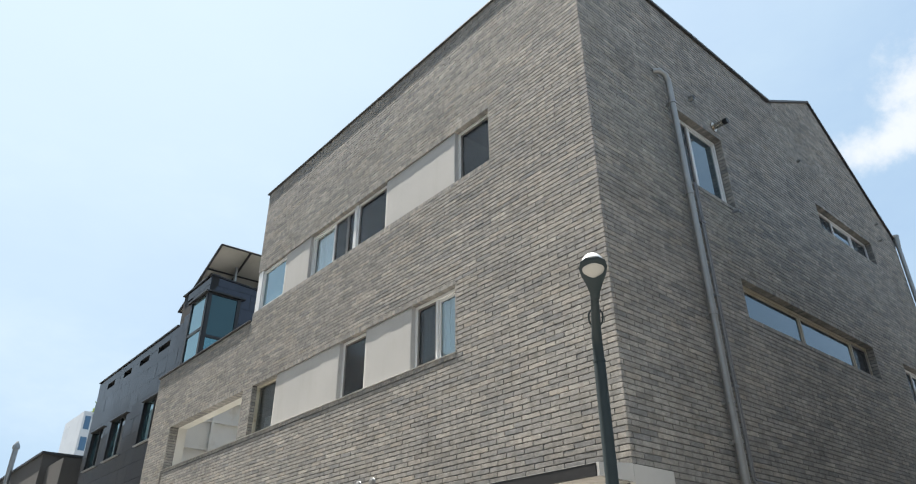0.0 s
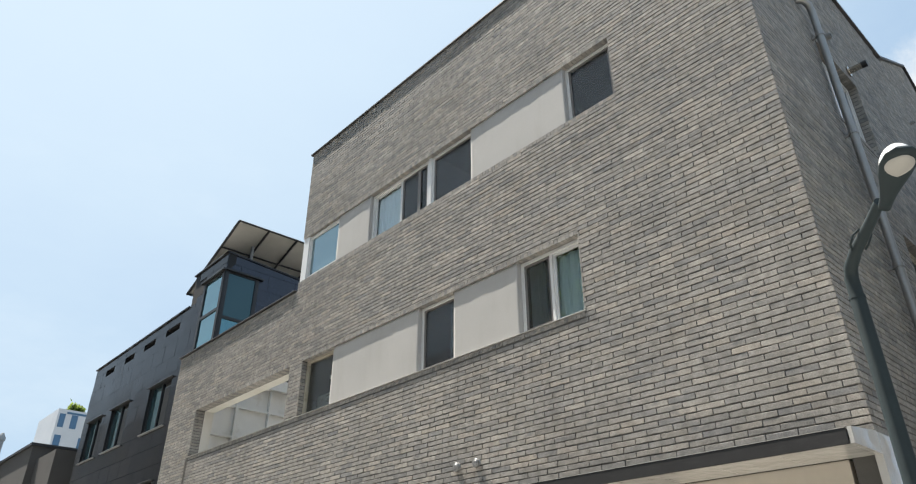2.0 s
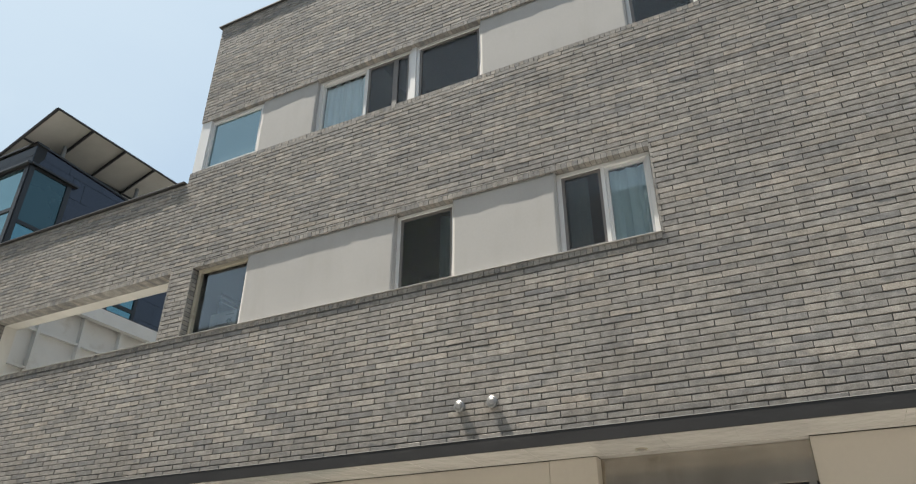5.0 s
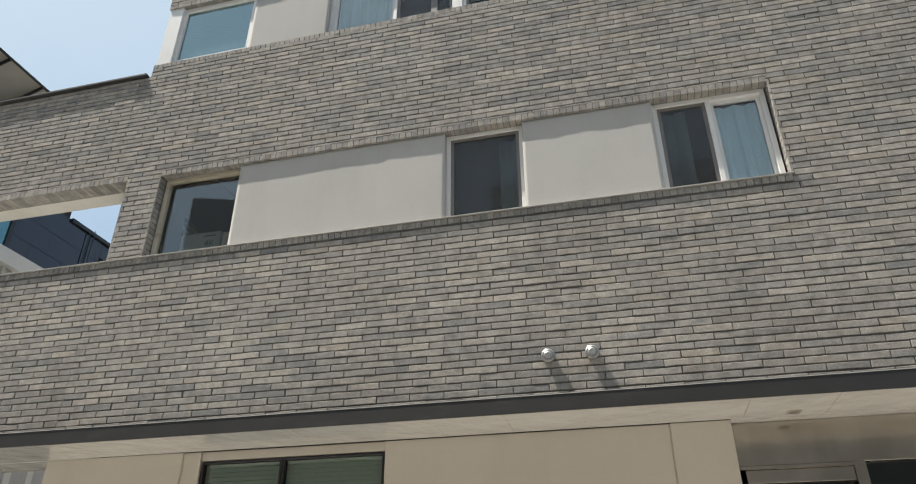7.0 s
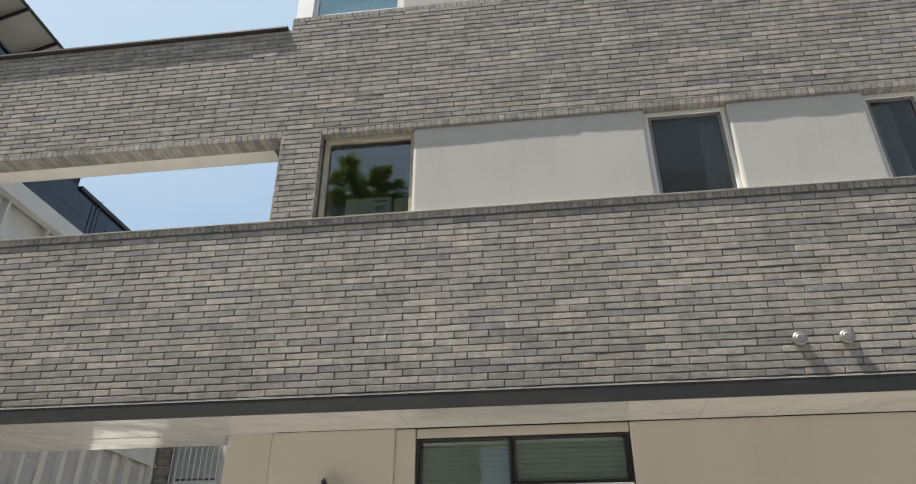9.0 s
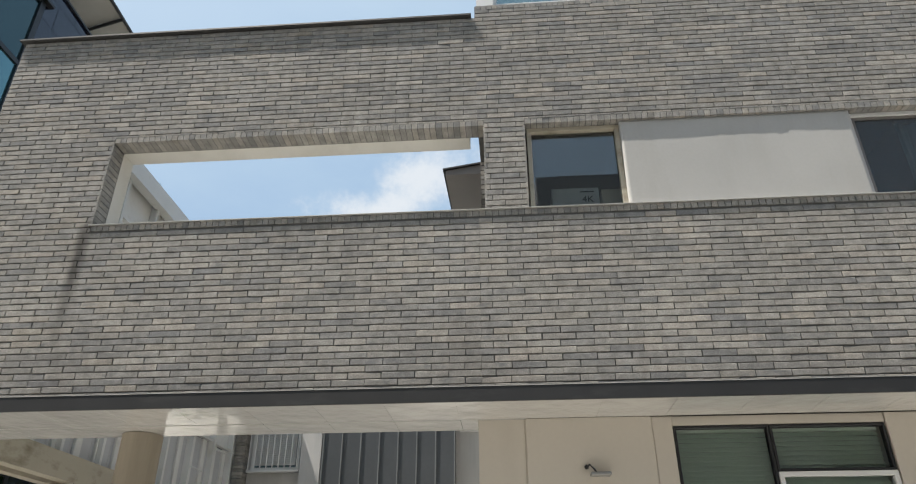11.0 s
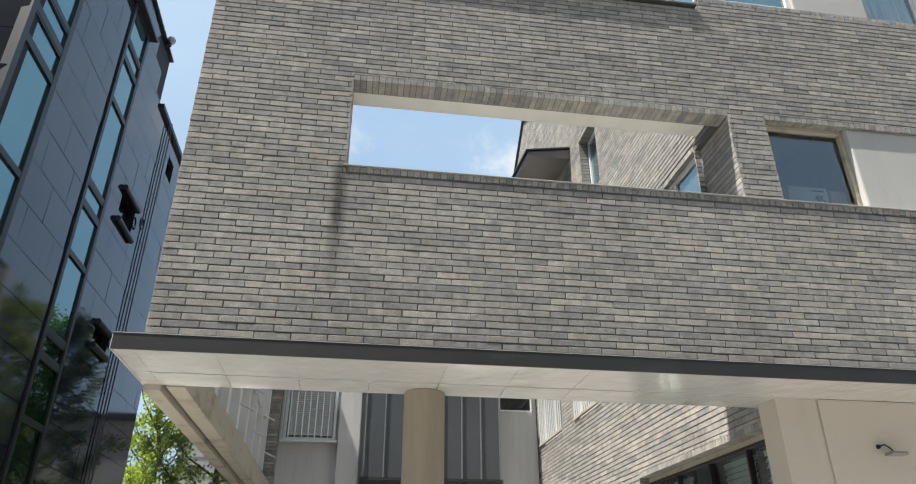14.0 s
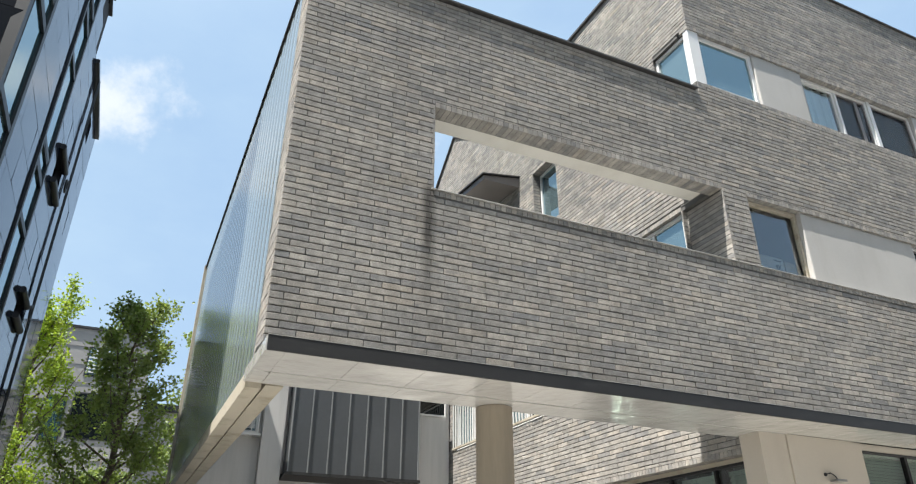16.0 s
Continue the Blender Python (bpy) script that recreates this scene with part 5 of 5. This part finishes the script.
# ---- black stone building ----
BTOP, BLOW = 12.75, 11.55
b_side_holes = [(8.2, 9.42, 1.2, 12.08), (11.28, 12.3, 1.2, 11.7), (13.0, 13.9, 7.75, 8.45), (13.3, 14.1, 5.3, 5.75), (15.2, 15.7, 10.2, 10.7)]
black = tagged(new("black_building"), "black polished stone building with tall teal windows", "building")
b_profile = [(8.2, BTOP), (13.85, BTOP - 0.3), (13.851, 11.2), (16.9, 11.1)]


def face_slab(name, P, z0, profile, holes, thick, back, parent):
    ob = slab(name, P, z0, profile, holes, thick, M_JOINT, "", "", back)
    ob.parent = parent
    ob["kind"] = ""
    return ob


def stone(P, parent, z0, profile, holes, pu, pz, d1, material, seed, stagger=0.5):
    """Stone panels with open joints over a wall, cut round its openings."""
    rnd = random.Random(seed)
    ua, ub, ztop = profile[0][0], profile[-1][0], max(p[1] for p in profile)
    z, row = z0, 0
    while z < ztop:
        u = ua - pu * stagger * (row % 2)
        while u < ub:
            for a, b, c, e in cut((max(u, ua), min(u + pu, ub), z, z + pz), holes):
                poly = [(a + 0.005, c + 0.005), (b - 0.005, c + 0.005), (b - 0.005, e - 0.005), (a + 0.005, e - 0.005)]
                if b - a < 0.03 or e - c < 0.03:
                    continue
                for p, q in zip(profile, profile[1:]):
                    if q[0] > a and p[0] < b and q[0] - p[0] > 0.01:
                        poly = below(poly, p, q)
                        if len(poly) < 3:
                            break
                if len(poly) < 3:
                    continue
                d, t1, t2 = d1 + rnd.uniform(-0.001, 0.001), rnd.uniform(-0.006, 0.006), rnd.uniform(-0.006, 0.006)
                cu, cz = (a + b) / 2, (c + e) / 2
                k = len(poly)
                verts = [P.at(x, y, d1 - 0.025) for x, y in poly] + [P.at(x, y, d + t1 * (x - cu) + t2 * (y - cz)) for x, y in poly]
                faces = [list(range(k, 2 * k))] + [[i, (i + 1) % k, k + (i + 1) % k, k + i] for i in range(k)]
                raw("stone_panel", verts, [f[::-1] for f in faces] if P.flip else faces, material, parent)
            u += pu
        z += pz
        row += 1


face_slab("wall", BSIDE, -1.0, b_profile, b_side_holes, 0.3, 0.02, black)
stone(BSIDE, black, 0.0, b_profile, b_side_holes, 1.05, 0.62, 0.0, M_STONE, 201)
b_front_holes = [(23.2, 24.75, 9.6, 12.08), (26.1, 28.05, 7.45, 9.1), (30.0, 31.9, 7.45, 9.1), (32.9, 34.6, 7.45, 9.1),
                 (26.1, 28.05, 4.0, 5.7), (30.0, 31.9, 4.0, 5.7), (32.9, 34.6, 4.0, 5.7),
                 (26.4, 27.6, 10.95, 11.2), (28.6, 29.7, 10.95, 11.2), (30.7, 31.7, 10.95, 11.2), (32.9, 33.9, 10.95, 11.2)]
bf_profile = [(23.2, BTOP), (25.75, BTOP), (25.751, BLOW), (35.3, BLOW)]
face_slab("wall", BFRONT, -1.0, bf_profile, b_front_holes, 0.3, 0.02, black)
stone(BFRONT, black, 0.0, bf_profile, b_front_holes, 1.05, 0.62, 0.0, M_HONED, 202)
bm = bmesh.new()
box(bm, 8.5, 16.85, 23.5, 25.7, -1.0, 11.0)
box(bm, 8.5, 13.8, 23.6, 25.7, 11.0, 12.3)
box(bm, 8.6, 16.85, 25.7, 35.2, -1.0, 11.3)
part("core", bm, M_JOINT, black)
bm = bmesh.new()
hexa(bm, [BSIDE.at(8.15, BTOP + 0.002, -0.3), BSIDE.at(13.9, BTOP - 0.298, -0.3), BSIDE.at(13.9, BTOP - 0.25, -0.3), BSIDE.at(8.15, BTOP + 0.05, -0.3),
          BSIDE.at(8.15, BTOP + 0.002, 0.05), BSIDE.at(13.9, BTOP - 0.298, 0.05), BSIDE.at(13.9, BTOP - 0.25, 0.05), BSIDE.at(8.15, BTOP + 0.05, 0.05)])
part("capping", bm, M_BLACKFRAME, black)
one_box("capping", BSIDE, (13.9, 16.95, 11.15, 11.25, -0.3, 0.07), M_BLACKFRAME, black)
one_box("capping", BFRONT, (23.15, 25.8, BTOP + 0.002, BTOP + 0.05, -0.3, 0.05), M_BLACKFRAME, black)
one_box("capping", BFRONT, (25.76, 35.35, BLOW + 0.002, BLOW + 0.05, -0.3, 0.05), M_BLACKFRAME, black)


def tall_window(P, u0, u1, bars, label, wide=0.1):
    """A tall strip of teal panes between black transoms."""
    w = part_empty("window_strip", label)
    for a, b in ((u0, u0 + wide), (u1 - wide, u1)):
        one_box("jamb", P, (a, b, bars[0], bars[-1], -0.1, 0.03), M_BLACKFRAME, w)
    for z0, z1 in zip(bars, bars[1:]):
        one_box("transom", P, (u0 + wide, u1 - wide, z1 - 0.05, z1 + 0.05, -0.1, 0.025), M_BLACKFRAME, w)
        s = 0.05 if z1 - z0 < 0.6 else 0.0
        if s:
            bm = bmesh.new()
            for q in ((u0 + 0.06, u1 - 0.06, z0 + 0.035, z0 + 0.09), (u0 + 0.06, u1 - 0.06, z1 - 0.09, z1 - 0.035), (u0 + 0.06, u0 + 0.12, z0 + 0.09, z1 - 0.09), (u1 - 0.12, u1 - 0.06, z0 + 0.09, z1 - 0.09)):
                pbox(bm, P, *q, -0.08, 0.02)
            part("vent_frame", bm, M_BLACKFRAME, w)
        # panes below 5 m and the top corner one carry dimmer reflections as colour
        one_box("pane", P, (u0 + 0.06, u1 - 0.06, z0 + 0.035, z1 - 0.035, -0.02, -0.006), M_TEAL_DARKREFL if z1 < 5.0 else M_TEAL_DIMREFL if P is BSIDE and u0 < 9 and z0 > 9.5 else M_TEAL, w)
    return w


def part_empty(name, label):
    e = tagged(new(name), label)
    e.parent = black
    return e


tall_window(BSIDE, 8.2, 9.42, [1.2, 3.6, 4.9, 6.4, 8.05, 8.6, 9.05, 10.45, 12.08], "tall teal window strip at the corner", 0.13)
tall_window(BSIDE, 11.28, 12.3, [1.2, 3.56, 4.5, 4.92, 6.27, 7.2, 7.65, 9.42, 10.42, 10.85, 11.7], "tall teal window strip")
tall_window(BFRONT, 23.2, 24.75, [9.6, 10.75, 12.08], "teal corner window of the top storey", 0.15)
one_box("hood", BFRONT, (23.14, 24.85, 12.09, 12.15, -0.1, 0.12), M_BLACKFRAME, black)
one_box("hood", BSIDE, (8.2, 9.55, 12.09, 12.15, -0.1, 0.12), M_BLACKFRAME, black)
one_box("hood", BSIDE, (11.2, 12.4, 11.7, 11.76, -0.1, 0.16), M_BLACKFRAME, black)
for a, b, c, d in b_side_holes[2:]:
    w = part_empty("small_window", "small dark window between black hood and sill")
    one_box("pane", BSIDE, (a, b, c, d, -0.14, -0.12), M_DARKGLASS, w)
    if a < 15:
        for z in (c, d):
            bm = bmesh.new()
            tube(bm, [BSIDE.at(a - 0.05, z, 0.04), BSIDE.at(b + 0.05, z, 0.04)], 0.06, 10)
            part("roll", bm, M_BLACKFRAME, w, smooth=True)
for a, b, c, d in b_front_holes[1:7]:
    w = part_empty("front_window", "teal window with steel hood and sill")
    one_box("pane", BFRONT, (a, b, c, d, -0.16, -0.14), M_TEAL, w)
    one_box("sash", BFRONT, (a, a + (b - a) * 0.5, c, d, -0.135, -0.125), M_DARKGLASS, w)
    for u in (a, (a + b) / 2, b):
        one_box("bar", BFRONT, (u - 0.03, u + 0.03, c, d, -0.14, -0.08), M_BLACKFRAME, w)
    one_box("hood", BFRONT, (a - 0.08, b + 0.08, d, d + 0.03, -0.05, 0.08), M_FASCIA, w)
    one_box("sill", BFRONT, (a - 0.08, b + 0.08, c - 0.03, c, -0.05, 0.08), M_GALV, w)
for o in (0.0, 0.17):
    bm = bmesh.new()
    tube(bm, [BSIDE.at(14.75 - o, 11.3 - o * 0.5, 0.06), BSIDE.at(14.75 - o, 0.0, 0.06)], 0.013, 8)
    part("cable", bm, M_BLACKFRAME, black)
for z, u in ((8.3, 14.2), (5.75, 14.45)):
    bm = bmesh.new()
    tube(bm, [BSIDE.at(u + 0.11 * math.cos(t * 0.6), z + 0.13 * math.sin(t * 0.6), 0.08) for t in range(11)], 0.02, 8, cap=False)
    part("cable_coil", bm, M_BLACKFRAME, black)

eye_ball = part_empty("dome_camera", "pale dome camera at the roof edge")
bm = bmesh.new()
tube(bm, [BSIDE.at(13.3, 12.5 + z, 0.1) for z in (0.0, 0.04, 0.1, 0.15, 0.18)], [0.03, 0.085, 0.1, 0.08, 0.03], 14)
part("dome", bm, M_ALU, eye_ball, smooth=True)
one_box("mount", BSIDE, (13.27, 13.33, 12.42, 12.52, -0.1, 0.12), M_BLACKFRAME, eye_ball)

# solar canopy on the black building
solar = empty("solar_canopy", "tilted solar panels on steel posts above the roof", "solar panels")
SA, SB, SC = Vector((8.3, 23.05, 14.02)), Vector((13.1, 23.5, 14.4)), Vector((8.75, 27.9, 13.0))
su, sv = SB - SA, SC - SA
sn = su.cross(sv).normalized()


def sol(u, v, d=0.0):
    return SA + su * u + sv * v + sn * d


for i in range(4):
    for j in range(3):
        bm = bmesh.new()
        a, b, c, d = i / 4 + 0.003, (i + 1) / 4 - 0.003, j / 3 + 0.003, (j + 1) / 3 - 0.003
        hexa(bm, [sol(a, c), sol(b, c), sol(b, d), sol(a, d), sol(a, c, 0.035), sol(b, c, 0.035), sol(b, d, 0.035), sol(a, d, 0.035)])
        part("panel", bm, M_SOLAR, solar)
for i in range(5):
    one_tube("rafter", [sol(i / 4, 0.0, -0.05), sol(i / 4, 1.0, -0.05)], 0.045, M_FASCIA, solar, sides=4)
for v in (0.0, 0.33, 0.67, 1.0):
    one_tube("purlin", [sol(0, v, -0.03), sol(1, v, -0.03)], 0.045, M_FASCIA, solar, sides=4)
for u in (0.22, 0.8):
    for v in (0.22, 0.75):
        p = sol(u, v, -0.05)
        one_tube("post", [p, (p.x, p.y, 12.25 if p.y < 25.7 else 11.3)], 0.06, M_GALV, solar)

# ---- behind: trees and a grey house at the end of the alley ----
house = empty("rear_house", "grey board-marked house behind the trees", "house")
bm = bmesh.new()
box(bm, 32, 40, 20.8, 25.6, -2, 11.1)
box(bm, 33, 40, 12.0, 20.79, -2, 8.2)
part("wall", bm, M_FARWALL, house)
bm = bmesh.new()
box(bm, 31.93, 40, 20.74, 25.7, 11.1, 11.2)
box(bm, 32.8, 40, 11.9, 20.73, 8.2, 8.5)
part("roof", bm, M_FASCIA, house)
FAR = Plane((32.0, 0, 0), (0, 1, 0), (-1, 0, 0))
for a, b, c, d, m in ((22.0, 23.15, 9.2, 10.3, M_PVC), (21.4, 23.3, 6.7, 8.4, M_DARKGLASS), (21.6, 22.6, 3.4, 5.0, M_DARKGLASS), (23.6, 24.2, 6.5, 8.2, M_TEAL)):
    w = tagged(new("window"), "")
    w.parent = house
    one_box("frame", FAR, (a - 0.06, b + 0.06, c - 0.06, d + 0.06, -0.05, 0.03), M_FASCIA, w)
    one_box("pane", FAR, (a, b, c, d, 0.0, 0.035), m if m is not M_PVC else M_BLUEGLASS, w)
    if m is M_PVC:
        for i in range(7):
            z = c + 0.08 + i * 0.15
            one_box("slat", FAR, (a, b, z, z + 0.07, 0.036, 0.05), M_PVC, w)
for i in range(14):
    one_box("band", FAR, (20.8, 25.6, 0.6 + i * 0.75, 0.6 + i * 0.75 + 0.02, -0.01, 0.02), M_FARWALL, house)


def tree(base, tall, radius, crown_from, leaf, n, size, label, seed, upright):
    """A tapered trunk, rising limbs, and a crown of many small leaves clustered along the twigs."""
    rnd = random.Random(seed)
    t = empty("tree", label, "tree", group="alley trees")
    bx, by = base
    g = fall(by) + 0.05
    trunk = [(bx + 0.12 * math.sin(i * 1.3 + seed), by + 0.1 * math.cos(i * 1.7), g + (tall - g) * 0.92 * i / 9) for i in range(10)]
    one_tube("trunk", trunk, [0.13 - 0.0125 * i for i in range(10)], M_BARK, t, sides=9)
    bm = bmesh.new()
    twigs = []
    for i in range(46):
        f = crown_from + (0.97 - crown_from) * (i / 46) ** 0.85
        k = f / 0.92 * 9
        p = Vector(trunk[min(9, int(k))]).lerp(Vector(trunk[min(9, int(k) + 1)]), k - int(k)) if k < 9 else Vector(trunk[9])
        a = i * 2.4 + rnd.uniform(-0.4, 0.4)
        spread = radius * (1.1 - 0.78 * max(0, (f - crown_from) / (1 - crown_from)) ** 1.3) * rnd.uniform(0.65, 1.12)
        rise = upright * spread * rnd.uniform(0.7, 1.3)
        q = p + Vector((math.cos(a) * spread * 0.55, math.sin(a) * spread * 0.55, rise * 0.45))
        e = p + Vector((math.cos(a) * spread, math.sin(a) * spread, rise * 1.1))
        tube(bm, [p, q, e], [0.03, 0.018, 0.006], 5)
        twigs.append((p, q, e))
        for s in range(3):
            h = q.lerp(e, rnd.uniform(0.0, 0.8))
            e2 = h + Vector((rnd.uniform(-1, 1), rnd.uniform(-1, 1), rnd.uniform(0.2, 1.2) * upright * 0.7)) * 0.38
            tube(bm, [h, e2], [0.01, 0.004], 4)
            twigs.append((h, h.lerp(e2, 0.5), e2))
    part("branchwork", bm, M_BARK, t)
    verts, faces = [], []
    for i in range(n):
        p, q, e = rnd.choice(twigs)
        f = rnd.random() ** 0.7
        c = (p.lerp(q, f * 2) if f < 0.5 else q.lerp(e, f * 2 - 1)) + Vector([rnd.gauss(0, 0.09) for _ in range(3)])
        if rnd.random() < 0.03:
            c += Vector([rnd.gauss(0, 0.15) for _ in range(3)])
        d = Vector((rnd.gauss(0, 1), rnd.gauss(0, 1), rnd.gauss(-0.1, 0.7))).normalized()
        s = d.cross(Vector((rnd.gauss(0, 1), rnd.gauss(0, 1), rnd.gauss(0, 1)))).normalized()
        L, W = size * rnd.uniform(0.7, 1.25), size * rnd.uniform(0.32, 0.5)
        up = d.cross(s) * (W * 0.35)
        b0 = len(verts)
        verts += [c, c + d * L * 0.5 + s * W + up, c + d * L, c + d * L * 0.5 - s * W + up]
        faces += [(b0, b0 + 1, b0 + 2), (b0, b0 + 2, b0 + 3)]
    raw("crown", verts, faces, leaf, t)
    return t


tree((20.6, 23.6), 8.1, 1.5, 0.12, M_LIME, 15000, 0.08, "slender tree with bright lime leaves in the alley", 7, 1.6)
tree((16.95, 21.35), 7.2, 1.5, 0.12, M_GREEN, 16000, 0.078, "leafy green tree beside the glass screen", 9, 0.9)
tree((23.0, 21.6), 4.2, 1.5, 0.05, M_GREEN, 7000, 0.1, "low green tree behind in the alley", 21, 0.6)
tree((22.5, 24.6), 4.6, 1.5, 0.05, M_LIME, 7000, 0.1, "low lime-green tree behind in the alley", 23, 0.6)
tree((18.7, 19.2), 8.4, 1.5, 0.2, M_GREEN, 11000, 0.09, "leafy tree behind the courtyard wall", 27, 0.8)
tree((-6.0, 17.2), 15.3, 2.5, 0.55, M_GREEN, 18000, 0.1, "tall tree on the far side of the street", 31, 0.25)

# ---- far left: low dark building, pipe and white tower ----
lowb = empty("low_building", "low dark grey tiled building beyond the black one", "building")
bm = bmesh.new()
box(bm, 7.5, 16, 40.0, 60.0, -3, 9.0)
part("wall", bm, M_DARKHOUSE, lowb)
bm = bmesh.new()
box(bm, 7.4, 16, 39.9, 60.1, 9.0, 9.12)
part("roof", bm, M_FASCIA, lowb)
bm = bmesh.new()
box(bm, 7.8, 16, 37.0, 40.0, -3, 8.4)
part("annex", bm, M_DARKHOUSE, lowb)
fl = empty("flue", "tall galvanised flue pipe beside the low building", "flue")
one_tube("tube", [(7.2, 46.0, -3), (7.2, 46.0, 10.2)], 0.14, M_GALV, fl)
one_tube("cap", [(7.2, 46.0, 10.2), (7.2, 46.0, 10.35), (7.2, 46.0, 10.6)], [0.19, 0.19, 0.05], M_GALV, fl)
tower = empty("tower", "white office tower with blue windows in the distance", "tower block")
bm = bmesh.new()
box(bm, 53.1, 85.0, 240.0, 261.5, -5, 60.2)
part("wall", bm, M_TOWER, tower)
TW = Plane((53.1, 0, 0), (0, 1, 0), (-1, 0, 0))
TS = Plane((0, 240.0, 0), (1, 0, 0), (0, -1, 0))
rnd = random.Random(4)
for P, u0, n in ((TW, 241.0, 6), (TS, 53.7, 8)):
    for r in range(9):
        for c in range(n):
            u, z = u0 + c * 3.4, 2.0 + r * 6.4
            if rnd.random() < 0.12:
                continue
            one_box("window", P, (u, u + 1.4 + 0.6 * rnd.random(), z + 1.5, z + 5.6, -0.1, 0.03), M_TOWERGLASS if P is TS else M_TOWER, tower)
one_box("sign", TS, (55.6, 61.0, 58.9, 59.5, 0.0, 0.2), M_TOWERGLASS, tower, "plain blue sign bar")
roofgreen = empty("roof_garden", "green shrubs on the roof of the tower", "shrubs", kind="stuff")
verts, faces = [], []
for i in range(1500):
    c = Vector((rnd.uniform(56.5, 60), rnd.uniform(241, 243), 60.2 + abs(rnd.gauss(0, 0.7))))
    d = Vector((rnd.gauss(0, 1), rnd.gauss(0, 1), rnd.gauss(0, 1))).normalized() * 0.6
    s = d.cross(Vector((rnd.gauss(0, 1), rnd.gauss(0, 1), rnd.gauss(0, 1)))).normalized() * 0.45
    b0 = len(verts)
    verts += [c, c + d + s, c + d * 2, c + d - s]
    faces.append((b0, b0 + 1, b0 + 2, b0 + 3))
raw("foliage", verts, faces, M_GREEN, roofgreen)

# ---- across the street: a plain house row that closes the place ----
bm = bmesh.new()
box(bm, -16, -9, -40, -6, -3, 10.0)
box(bm, -16, -9, -6, 3.5, -3, 13.5)
box(bm, -16, -9, 5.0, 13, -3, 15.6)
hexa(bm, [Vector(p) for p in ((-16, 14.5, -3), (-9.5, 14.5, -3), (-9.5, 26, -3), (-16, 26, -3), (-16, 14.5, 15.0), (-9.5, 14.5, 15.0), (-9.5, 26, 17.5), (-16, 26, 17.5))])
box(bm, -16, -9.5, 27, 60, -3, 14.0)
box(bm, -32, -13, 62, 150, -3, 27.0)
tagged(part("wall_opposite", bm, M_FARWALL), "plain grey buildings across the street", "building", kind="structure")
# unseen block, added to keep sky and bounced light off the gable wall
bm = bmesh.new()
box(bm, 7.0, 20, -9.0, 0.5, -1, 8.0)
tagged(part("wall_unseen_shade", bm, M_DARKHOUSE), "unseen dark block added to shade the gable wall", "building", kind="structure")

finish_bricks()
